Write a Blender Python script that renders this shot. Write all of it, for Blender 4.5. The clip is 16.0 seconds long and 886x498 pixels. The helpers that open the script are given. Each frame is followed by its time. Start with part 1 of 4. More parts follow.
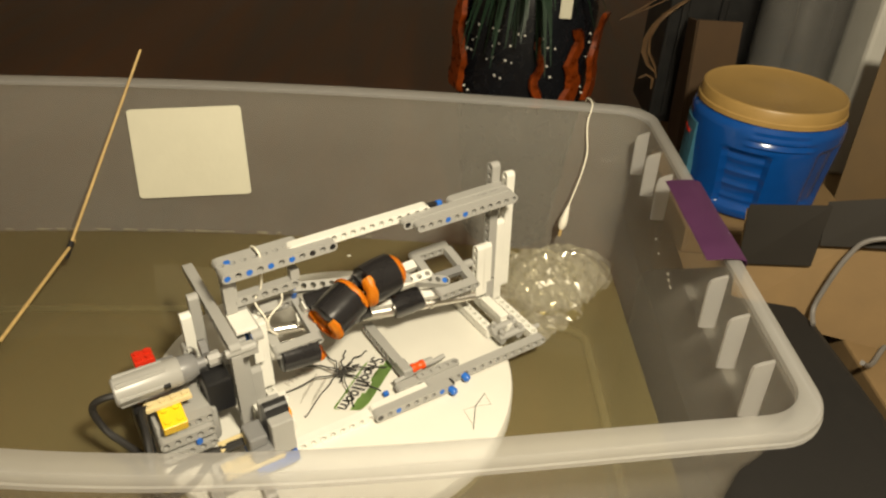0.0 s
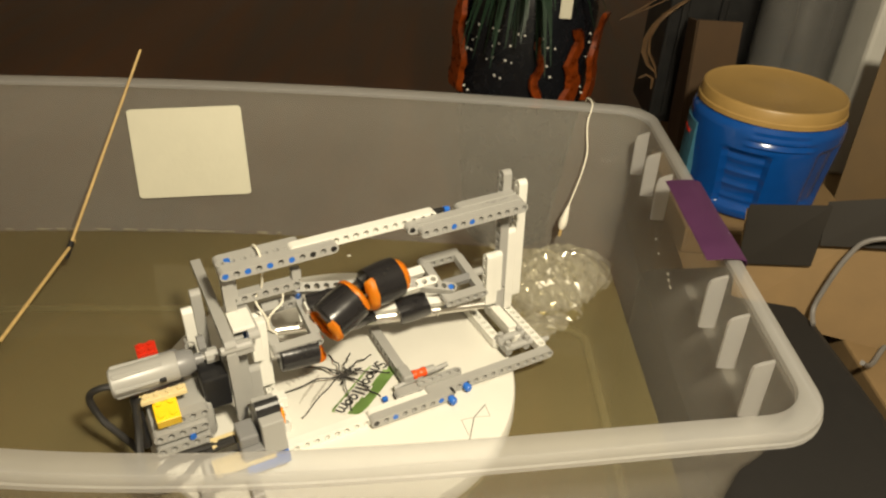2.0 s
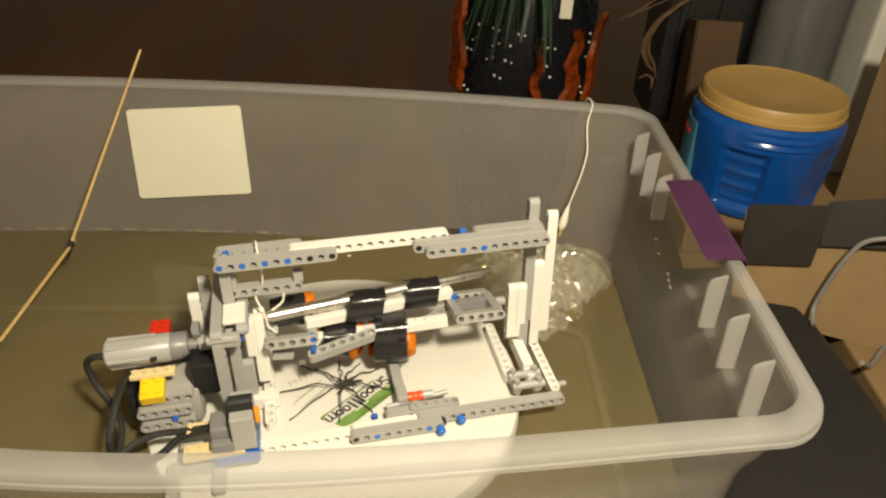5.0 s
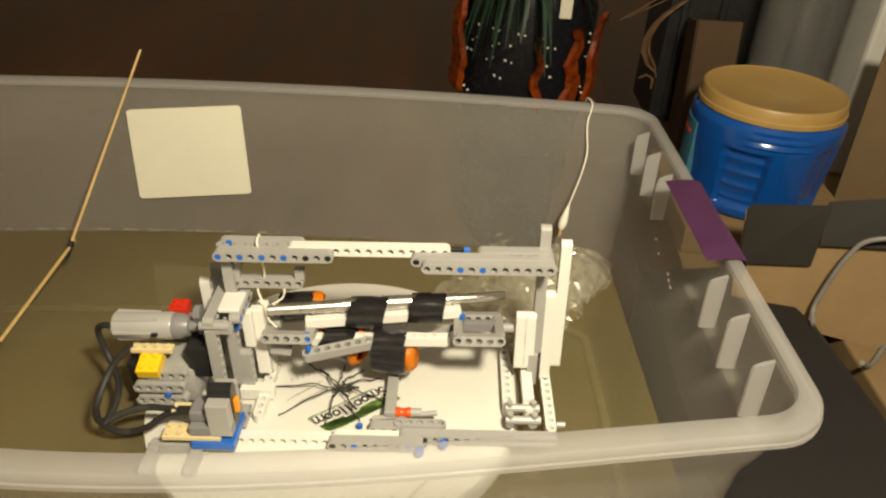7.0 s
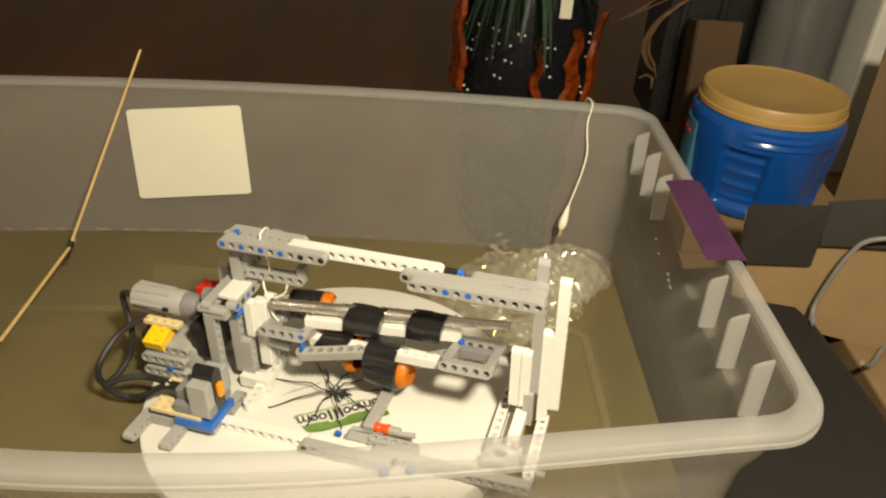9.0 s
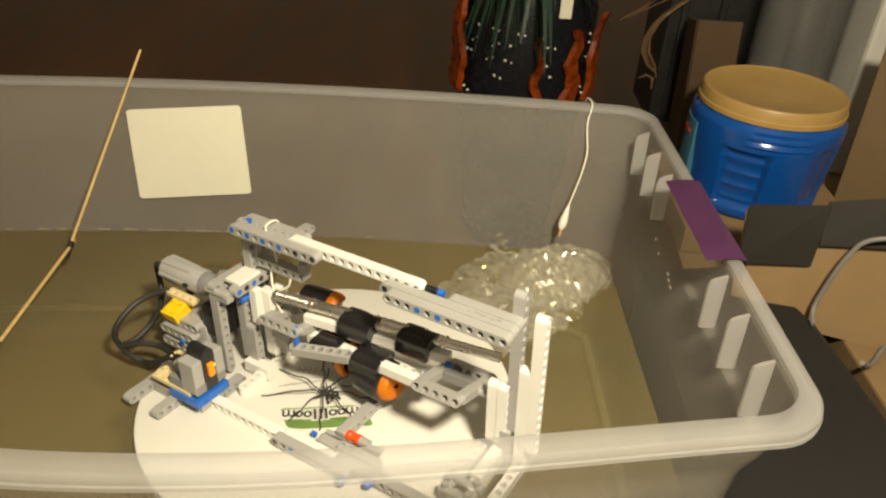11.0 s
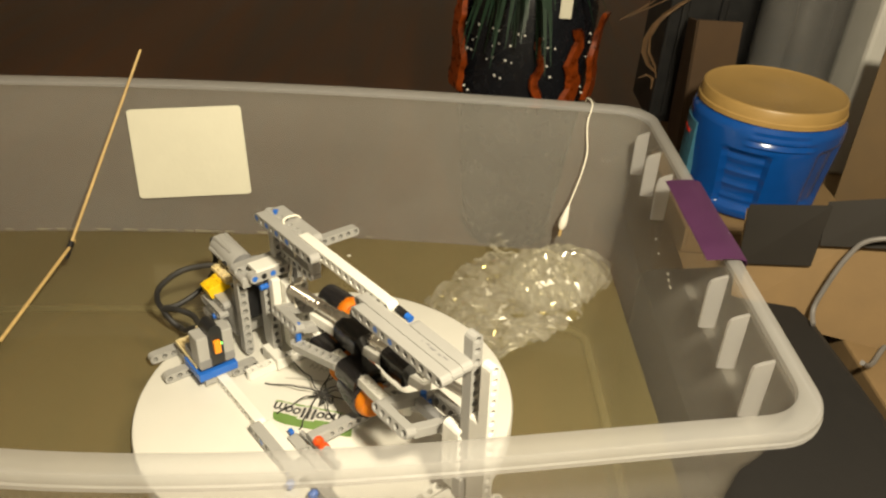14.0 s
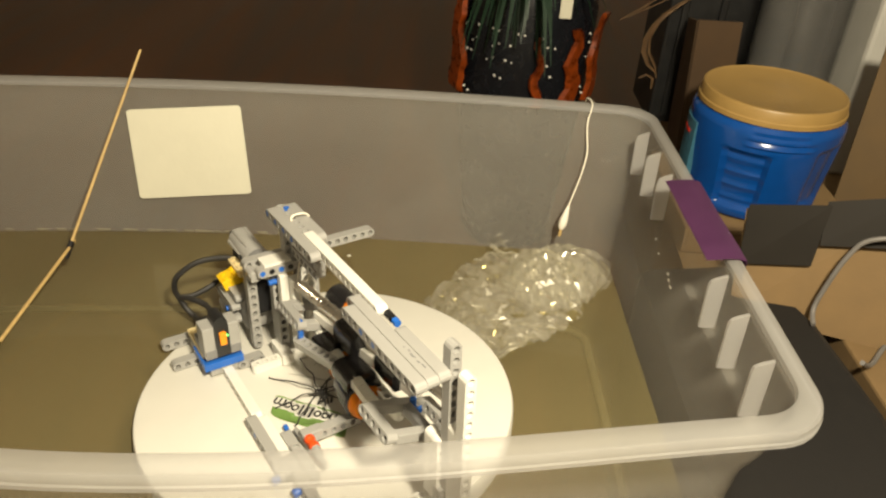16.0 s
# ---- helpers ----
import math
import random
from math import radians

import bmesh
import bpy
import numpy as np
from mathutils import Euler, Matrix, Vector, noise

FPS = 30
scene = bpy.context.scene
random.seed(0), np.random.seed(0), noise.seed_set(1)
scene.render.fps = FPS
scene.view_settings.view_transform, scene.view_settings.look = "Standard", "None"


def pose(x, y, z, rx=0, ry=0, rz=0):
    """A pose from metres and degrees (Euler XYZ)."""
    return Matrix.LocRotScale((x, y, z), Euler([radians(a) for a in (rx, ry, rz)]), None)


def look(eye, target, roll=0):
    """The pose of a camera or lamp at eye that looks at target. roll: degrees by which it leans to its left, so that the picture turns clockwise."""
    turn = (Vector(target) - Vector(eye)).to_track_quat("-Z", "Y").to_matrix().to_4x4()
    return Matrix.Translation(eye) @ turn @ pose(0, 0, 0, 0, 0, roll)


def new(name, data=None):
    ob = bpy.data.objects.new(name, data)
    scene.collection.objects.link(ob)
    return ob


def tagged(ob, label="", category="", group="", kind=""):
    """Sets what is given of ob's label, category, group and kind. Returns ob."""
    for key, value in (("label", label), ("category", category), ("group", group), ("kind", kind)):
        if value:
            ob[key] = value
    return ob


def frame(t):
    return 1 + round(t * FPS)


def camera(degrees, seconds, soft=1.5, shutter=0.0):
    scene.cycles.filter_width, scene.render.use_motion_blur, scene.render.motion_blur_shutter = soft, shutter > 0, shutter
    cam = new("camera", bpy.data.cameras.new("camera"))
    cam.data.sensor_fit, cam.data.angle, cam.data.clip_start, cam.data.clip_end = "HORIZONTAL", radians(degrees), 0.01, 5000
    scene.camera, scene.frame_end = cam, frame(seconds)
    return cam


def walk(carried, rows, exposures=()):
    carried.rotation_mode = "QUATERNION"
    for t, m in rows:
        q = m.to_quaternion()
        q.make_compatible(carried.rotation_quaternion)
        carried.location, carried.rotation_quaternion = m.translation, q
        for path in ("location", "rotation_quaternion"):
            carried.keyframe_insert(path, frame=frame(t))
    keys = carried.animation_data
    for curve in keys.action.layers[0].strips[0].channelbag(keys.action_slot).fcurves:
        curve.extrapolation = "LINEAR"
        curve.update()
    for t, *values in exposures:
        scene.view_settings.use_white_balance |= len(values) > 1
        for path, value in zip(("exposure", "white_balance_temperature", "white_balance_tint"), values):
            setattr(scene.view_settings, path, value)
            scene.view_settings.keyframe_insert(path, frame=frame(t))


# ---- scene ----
cam = camera(59.82, 16.0, soft=2.3)
CAM_POSE = pose(0, 0, 0.4406, 57.63, -3.023, 1.915)
walk(cam, [(0.0, CAM_POSE), (16.0, CAM_POSE)], exposures=((0.0, 0.0), (7.0, 0.0), (9.0, 0.06), (12.5, 0.2), (16.0, 0.28)))

# ---- light ----
world = bpy.data.worlds.new("room_light")
scene.world = world
world.use_nodes = True
world.node_tree.nodes["Background"].inputs["Color"].default_value = (1.0, 0.72, 0.42, 1)
world.node_tree.nodes["Background"].inputs["Strength"].default_value = 0.10

lamp_data = bpy.data.lights.new("room_bulb", "POINT")
lamp_data.shadow_soft_size = 0.045
lamp_data.energy, lamp_data.color = 53.0, (1.0, 0.875, 0.645)
lamp = new("room_bulb", lamp_data)
lamp.matrix_world = look((0.175, -0.03, 0.73), (0.0, 0.5, 0.0))

M = 0.008                      # one building-toy module


# ---- materials ----
def material(name, color, rough=0.5, metal=0.0, var=0.12, scale=60.0, bump=0.0, bump_scale=200.0, coat=0.0, spec=0.5, stretch=(1, 1, 1)):
    m = bpy.data.materials.new(name)
    m.use_nodes = True
    nt = m.node_tree
    b = nt.nodes["Principled BSDF"]
    b.inputs["Roughness"].default_value = rough
    b.inputs["Metallic"].default_value = metal
    b.inputs["Coat Weight"].default_value = coat
    b.inputs["Specular IOR Level"].default_value = spec
    co = nt.nodes.new("ShaderNodeTexCoord")
    n1 = nt.nodes.new("ShaderNodeTexNoise")
    n1.inputs["Scale"].default_value, n1.inputs["Detail"].default_value = scale, 6
    n2 = nt.nodes.new("ShaderNodeTexNoise")
    n2.inputs["Scale"].default_value, n2.inputs["Detail"].default_value = scale * 0.13, 3
    grain = nt.nodes.new("ShaderNodeVectorMath")
    grain.operation = "MULTIPLY"
    grain.inputs[1].default_value = stretch
    nt.links.new(co.outputs["Object"], grain.inputs[0])
    for n in (n1, n2):
        nt.links.new(grain.outputs["Vector"], n.inputs["Vector"])
    mix = nt.nodes.new("ShaderNodeMath")
    mix.operation = "ADD"
    nt.links.new(n1.outputs["Fac"], mix.inputs[0])
    nt.links.new(n2.outputs["Fac"], mix.inputs[1])
    ramp = nt.nodes.new("ShaderNodeMapRange")
    ramp.inputs["From Min"].default_value, ramp.inputs["From Max"].default_value = 0.6, 1.4
    ramp.inputs["To Min"].default_value, ramp.inputs["To Max"].default_value = 1 - var, 1 + var * 0.6
    nt.links.new(mix.outputs[0], ramp.inputs["Value"])
    mul = nt.nodes.new("ShaderNodeMix")
    mul.data_type, mul.blend_type = "RGBA", "MULTIPLY"
    mul.inputs["Factor"].default_value = 1.0
    mul.inputs["A"].default_value = (*color, 1)
    nt.links.new(ramp.outputs["Result"], mul.inputs["B"])
    nt.links.new(mul.outputs["Result"], b.inputs["Base Color"])
    r2 = nt.nodes.new("ShaderNodeMapRange")
    r2.inputs["To Min"].default_value, r2.inputs["To Max"].default_value = max(rough - 0.08, 0.02), min(rough + 0.1, 1)
    nt.links.new(n1.outputs["Fac"], r2.inputs["Value"])
    nt.links.new(r2.outputs["Result"], b.inputs["Roughness"])
    if bump:
        n3 = nt.nodes.new("ShaderNodeTexNoise")
        n3.inputs["Scale"].default_value, n3.inputs["Detail"].default_value = bump_scale, 4
        nt.links.new(co.outputs["Object"], n3.inputs["Vector"])
        bp = nt.nodes.new("ShaderNodeBump")
        bp.inputs["Strength"].default_value, bp.inputs["Distance"].default_value = bump, 0.002
        nt.links.new(n3.outputs["Fac"], bp.inputs["Height"])
        nt.links.new(bp.outputs["Normal"], b.inputs["Normal"])
    return m


def see_through(m, clear, tint=(1, 1, 1), milk=0.0):
    """Lets part of the light straight through a material, as film does, and part scattered, as milky plastic does."""
    nt = m.node_tree
    out = nt.nodes["Material Output"]
    b = nt.nodes["Principled BSDF"]
    if milk:
        tl = nt.nodes.new("ShaderNodeBsdfTranslucent")
        tl.inputs["Color"].default_value = (0.86, 0.83, 0.78, 1)
        mk = nt.nodes.new("ShaderNodeMixShader")
        mk.inputs["Fac"].default_value = milk
        nt.links.new(b.outputs["BSDF"], mk.inputs[1])
        nt.links.new(tl.outputs["BSDF"], mk.inputs[2])
        base = mk.outputs["Shader"]
    else:
        base = b.outputs["BSDF"]
    tr = nt.nodes.new("ShaderNodeBsdfTransparent")
    tr.inputs["Color"].default_value = (*tint, 1)
    mx = nt.nodes.new("ShaderNodeMixShader")
    mx.inputs["Fac"].default_value = clear
    nt.links.new(base, mx.inputs[1])
    nt.links.new(tr.outputs["BSDF"], mx.inputs[2])
    nt.links.new(mx.outputs["Shader"], out.inputs["Surface"])
    return m


GREY = material("light_grey_plastic", (0.345, 0.34, 0.32), 0.35, var=0.06)
DGREY = material("dark_grey_plastic", (0.20, 0.20, 0.20), 0.38, var=0.08)
WHITE = material("white_plastic", (0.74, 0.73, 0.67), 0.33, var=0.05)
TAN = material("tan_plastic", (0.68, 0.56, 0.30), 0.38, var=0.05)
YELLOW = material("yellow_plastic", (0.85, 0.55, 0.01), 0.33, var=0.05)
RED = material("red_plastic", (0.62, 0.03, 0.01), 0.33, var=0.06)
RED_ORANGE = material("red_orange_plastic", (0.74, 0.085, 0.012), 0.35, var=0.06)
BLUE = material("blue_plastic", (0.02, 0.13, 0.52), 0.33, var=0.06)
ORANGE = material("orange_plastic", (0.92, 0.31, 0.012), 0.4, var=0.06)
BLACK = material("black_plastic", (0.015, 0.015, 0.016), 0.3, var=0.15)
TAPE = material("black_electrical_tape", (0.016, 0.015, 0.016), 0.21, var=0.25, bump=0.12, bump_scale=90)
RUBBER = material("black_rubber_cable", (0.02, 0.019, 0.018), 0.55, var=0.2)
STEEL = material("chromed_steel", (0.82, 0.79, 0.73), 0.27, metal=1.0, var=0.1)
LED = material("green_led", (0.05, 0.6, 0.1), 0.3)
LED.node_tree.nodes["Principled BSDF"].inputs["Emission Color"].default_value = (0.25, 1.0, 0.15, 1)
LED.node_tree.nodes["Principled BSDF"].inputs["Emission Strength"].default_value = 1.5
FOAM = material("white_foam", (0.67, 0.655, 0.59), 0.75, var=0.04, scale=40, bump=0.12, bump_scale=900)
INK = material("black_ink", (0.03, 0.028, 0.025), 0.7, var=0.2)
GREEN_INK = material("green_print", (0.27, 0.44, 0.12), 0.6, var=0.12)
GREY_INK = material("grey_print", (0.45, 0.43, 0.38), 0.7, var=0.1)
PAPER = material("white_card", (0.66, 0.64, 0.51), 0.7, var=0.04, bump=0.08)
BAMBOO = material("bamboo", (0.52, 0.36, 0.14), 0.5, var=0.25, scale=150)
STRING = material("white_string", (0.78, 0.74, 0.62), 0.8, var=0.1)
COTTON = material("white_rubber_plug", (0.80, 0.76, 0.66), 0.5, var=0.08)
BIN = see_through(material("milky_plastic", (0.60, 0.575, 0.505), 0.07, var=0.14, scale=25, bump=0.02, bump_scale=40, spec=0.8), 0.74, milk=0.52)
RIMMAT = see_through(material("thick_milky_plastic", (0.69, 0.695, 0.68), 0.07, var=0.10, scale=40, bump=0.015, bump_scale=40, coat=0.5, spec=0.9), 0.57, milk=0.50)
FINMAT = see_through(material("pale_milky_plastic", (0.52, 0.52, 0.515), 0.14, var=0.08, scale=40, bump=0.03, bump_scale=60, spec=0.8), 0.46, milk=0.50)
PURPLE = material("purple_tape", (0.058, 0.017, 0.058), 0.45, var=0.18)
TUB_BLUE = material("blue_tub_plastic", (0.003, 0.053, 0.245), 0.18, var=0.1)
LID = material("tan_lid_plastic", (0.30, 0.190, 0.060), 0.42, var=0.1)
CARD = material("cardboard", (0.185, 0.118, 0.050), 0.8, var=0.18, scale=30, bump=0.1)
DUCT = material("grey_duct_tape", (0.016, 0.0135, 0.0105), 0.6, var=0.25, scale=25, bump=0.04, bump_scale=45, spec=0.15)
DARKCLOTH = material("black_cloth", (0.0058, 0.0044, 0.0032), 0.8, var=0.3, bump=0.12, bump_scale=500)
FLOORMAT = material("brown_floor_wood", (0.100, 0.036, 0.008), 0.34, var=0.75, scale=22, bump=0.1, stretch=(1.0, 0.10, 1.0))
# wall and ceiling colours kept pale so their bounce lifts the shadows
WALLMAT = material("beige_bounce_wall", (0.58, 0.54, 0.47), 0.8, var=0.1, scale=3)
CEILMAT = material("bounce_ceiling_paint", (0.76, 0.73, 0.66), 0.9, var=0.05)
LEAF = material("green_leaf", (0.028, 0.066, 0.036), 0.4, var=0.3)
DRYLEAF = material("dry_leaf", (0.22, 0.13, 0.06), 0.7, var=0.3)
POT_ORANGE = material("orange_lacquer", (0.24, 0.042, 0.005), 0.28, var=0.95, scale=90)
POT_BLACK = material("black_glaze", (0.010, 0.011, 0.014), 0.25, var=0.3)
BEAD = material("white_bead", (0.8, 0.77, 0.7), 0.4)


def water_material():
    m = bpy.data.materials.new("water")
    m.use_nodes = True
    nt = m.node_tree
    nt.nodes.remove(nt.nodes["Principled BSDF"])
    out = nt.nodes["Material Output"]
    tr = nt.nodes.new("ShaderNodeBsdfTransparent")
    tr.inputs["Color"].default_value = (0.88, 0.83, 0.58, 1)
    gl = nt.nodes.new("ShaderNodeBsdfGlossy")
    gl.inputs["Roughness"].default_value = 0.03
    fr = nt.nodes.new("ShaderNodeFresnel")
    fr.inputs["IOR"].default_value = 1.33
    co = nt.nodes.new("ShaderNodeTexCoord")
    no = nt.nodes.new("ShaderNodeTexNoise")
    no.inputs["Scale"].default_value = 14
    bp = nt.nodes.new("ShaderNodeBump")
    bp.inputs["Strength"].default_value, bp.inputs["Distance"].default_value = 0.15, 0.004
    nt.links.new(co.outputs["Object"], no.inputs["Vector"])
    nt.links.new(no.outputs["Fac"], bp.inputs["Height"])
    nt.links.new(bp.outputs["Normal"], gl.inputs["Normal"])
    nt.links.new(bp.outputs["Normal"], fr.inputs["Normal"])
    df = nt.nodes.new("ShaderNodeBsdfDiffuse")
    n2 = nt.nodes.new("ShaderNodeTexNoise")
    n2.inputs["Scale"].default_value, n2.inputs["Detail"].default_value = 9, 5
    nt.links.new(co.outputs["Object"], n2.inputs["Vector"])
    rp = nt.nodes.new("ShaderNodeValToRGB")
    rp.color_ramp.elements[0].color, rp.color_ramp.elements[1].color = (0.240, 0.200, 0.098, 1), (0.318, 0.270, 0.138, 1)
    nt.links.new(n2.outputs["Fac"], rp.inputs["Fac"])
    nt.links.new(rp.outputs["Color"], df.inputs["Color"])
    murk = nt.nodes.new("ShaderNodeMixShader")
    murk.inputs["Fac"].default_value = 0.36
    nt.links.new(tr.outputs["BSDF"], murk.inputs[1])
    nt.links.new(df.outputs["BSDF"], murk.inputs[2])
    mx = nt.nodes.new("ShaderNodeMixShader")
    nt.links.new(fr.outputs["Fac"], mx.inputs["Fac"])
    nt.links.new(murk.outputs["Shader"], mx.inputs[1])
    nt.links.new(gl.outputs["BSDF"], mx.inputs[2])
    nt.links.new(mx.outputs["Shader"], out.inputs["Surface"])
    return m


WATER = water_material()


# ---- mesh tools ----
def link_mesh(name, bm, mat, smooth=False):
    bmesh.ops.recalc_face_normals(bm, faces=bm.faces)
    me = bpy.data.meshes.new(name)
    bm.to_mesh(me)
    bm.free()
    me.materials.append(mat)
    if smooth:
        for p in me.polygons:
            p.use_smooth = True
        me.set_sharp_from_angle(angle=radians(35))
    return new(name, me)


def part(name, bm, mat, parent, label="", smooth=False):
    ob = link_mesh(name, bm, mat, smooth)
    ob.parent = parent
    if label:
        ob["label"] = label
    return ob


def thing(name, bm, mat, label, category, smooth=False, group="", kind=""):
    return tagged(link_mesh(name, bm, mat, smooth), label, category, group, kind)


def empty(name, label, category, group=""):
    return tagged(new(name), label, category, group)


def box(bm, x0, x1, y0, y1, z0, z1, bevel=0.0, m=None):
    made = bmesh.ops.create_cube(bm, size=1)["verts"]
    for v in made:
        v.co = Vector((x0 + (v.co.x + 0.5) * (x1 - x0), y0 + (v.co.y + 0.5) * (y1 - y0), z0 + (v.co.z + 0.5) * (z1 - z0)))
    if bevel:
        edges = list({e for v in made for e in v.link_edges})
        got = bmesh.ops.bevel(bm, geom=edges, offset=bevel, segments=2, affect="EDGES", profile=0.5)
        made = list({v for f in got["faces"] for v in f.verts} | {v for v in made if v.is_valid})
    if m:
        for v in made:
            v.co = m @ v.co
    return made


def rod(bm, a, b, r0, r1=None, n=12, caps=True):
    a, b = Vector(a), Vector(b)
    r1 = r0 if r1 is None else r1
    q = (b - a).to_track_quat("Z", "Y")
    ring = []
    for p, r in ((a, r0), (b, r1)):
        ring.append([bm.verts.new(p + q @ Vector((r * math.cos(2 * math.pi * i / n), r * math.sin(2 * math.pi * i / n), 0))) for i in range(n)])
    for i in range(n):
        bm.faces.new((ring[0][i], ring[0][(i + 1) % n], ring[1][(i + 1) % n], ring[1][i]))
    if caps:
        bm.faces.new(list(reversed(ring[0])))
        bm.faces.new(ring[1])


def turned(bm, a, axis, profile, n=24):
    """A lathed body: profile is a list of (distance along axis, radius)."""
    a, q = Vector(a), Vector(axis).to_track_quat("Z", "Y")
    rings = []
    for d, r in profile:
        rings.append([bm.verts.new(a + q @ Vector((r * math.cos(2 * math.pi * i / n), r * math.sin(2 * math.pi * i / n), d))) for i in range(n)])
    for r0, r1 in zip(rings, rings[1:]):
        for i in range(n):
            bm.faces.new((r0[i], r0[(i + 1) % n], r1[(i + 1) % n], r1[i]))
    bm.faces.new(list(reversed(rings[0])))
    bm.faces.new(rings[-1])


def tube(bm, points, r, n=8, smooth_steps=6):
    """A round cord along a smooth curve through the points."""
    pts = [Vector(p) for p in points]
    path = []
    for i in range(len(pts) - 1):
        p0, p1, p2, p3 = pts[max(i - 1, 0)], pts[i], pts[i + 1], pts[min(i + 2, len(pts) - 1)]
        for k in range(smooth_steps):
            s = k / smooth_steps
            path.append(0.5 * ((2 * p1) + (p2 - p0) * s + (2 * p0 - 5 * p1 + 4 * p2 - p3) * s * s + (3 * p1 - p0 - 3 * p2 + p3) * s ** 3))
    path.append(pts[-1])
    rings, up = [], Vector((0.31, 0.17, 0.93))
    for i, p in enumerate(path):
        d = (path[min(i + 1, len(path) - 1)] - path[max(i - 1, 0)]).normalized()
        s = d.cross(up).normalized()
        u = s.cross(d)
        rings.append([bm.verts.new(p + r * (math.cos(2 * math.pi * k / n) * s + math.sin(2 * math.pi * k / n) * u)) for k in range(n)])
    for r0, r1 in zip(rings, rings[1:]):
        for k in range(n):
            bm.faces.new((r0[k], r0[(k + 1) % n], r1[(k + 1) % n], r1[k]))
    bm.faces.new(list(reversed(rings[0])))
    bm.faces.new(rings[-1])


def loft(bm, loops, close_start=True, close_end=True):
    rows = [[bm.verts.new(p) for p in lp] for lp in loops]
    n = len(rows[0])
    for a, b in zip(rows, rows[1:]):
        for i in range(n):
            bm.faces.new((a[i], a[(i + 1) % n], b[(i + 1) % n], b[i]))
    if close_start:
        bm.faces.new(list(reversed(rows[0])))
    if close_end:
        bm.faces.new(rows[-1])


# ---- the room ----
def build_room():
    bm = bmesh.new()
    box(bm, -3.0, 3.2, -1.6, 3.4, -0.32, -0.30)
    thing("floor", bm, FLOORMAT, "dark reddish brown wooden floor", "floor", kind="structure")
    # walls and ceiling stay out of view, added to bounce fill light
    for name, b in (("wall_north", (-3.0, 3.2, 3.4, 3.5, -0.3, 2.3)), ("wall_south", (-3.0, 3.2, -1.7, -1.6, -0.3, 2.3)),
                    ("wall_east", (3.2, 3.3, -1.6, 3.4, -0.3, 2.3)), ("wall_west", (-3.1, -3.0, -1.6, 3.4, -0.3, 2.3))):
        bm = bmesh.new()
        box(bm, *b)
        thing(name, bm, WALLMAT, "unseen beige room wall that bounces fill light", "wall", kind="structure")
    bm = bmesh.new()
    box(bm, -3.0, 3.2, -1.6, 3.4, 2.3, 2.35)
    thing("ceiling", bm, CEILMAT, "unseen pale room ceiling that bounces fill light", "ceiling", kind="structure")


build_room()


# ---- the tote ----
RIM_Z, WATER_Z, BED_Z = 0.150, -0.012, -0.110


def front_y(x):
    s = max(x, -0.20)
    return 0.2596 + 0.1797 * s + 0.2075 * s * s - 0.7749 * s ** 3


def back_y(x):
    return 0.7665 + 0.004 * x - 0.145 * (x + 0.02) ** 2


def right_x(y):
    return 0.2202 - 0.030 * (y - 0.33)


def tote_loop(z, inset, side, r):
    """One level of the tote: inset from the rim's outer edge along the long sides, side at the ends, corner radius r."""
    x0 = -0.60 + side
    pts = []
    def at(x, v):
        f, b = front_y(x) + inset, back_y(x) - inset
        return f + v * (b - f)
    depth = 0.46
    rv = r / depth
    xr = 0.2202 - side
    def corner(cx, cv, a0):
        for k in range(9):
            a = radians(a0 + k * 90 / 8)
            x, v = cx + r * math.cos(a), cv + rv * math.sin(a)
            pts.append((x, v))
    def run(ax, av, bx, bv, n):
        for k in range(1, n):
            s = k / n
            pts.append((ax + s * (bx - ax), av + s * (bv - av)))
    corner(x0 + r, rv, 180)
    run(x0 + r, 0, xr - r, 0, 40)
    corner(xr - r, rv, 270)
    run(xr, rv, xr, 1 - rv, 12)
    corner(xr - r, 1 - rv, 0)
    run(xr - r, 1, x0 + r, 1, 40)
    corner(x0 + r, 1 - rv, 90)
    run(x0, 1 - rv, x0, rv, 12)
    out = []
    for x, v in pts:
        y = at(x, v)
        lean = 0.030 * (y - 0.33) * (x - x0) / (xr - x0)
        out.append((x - lean, y, z))
    return out


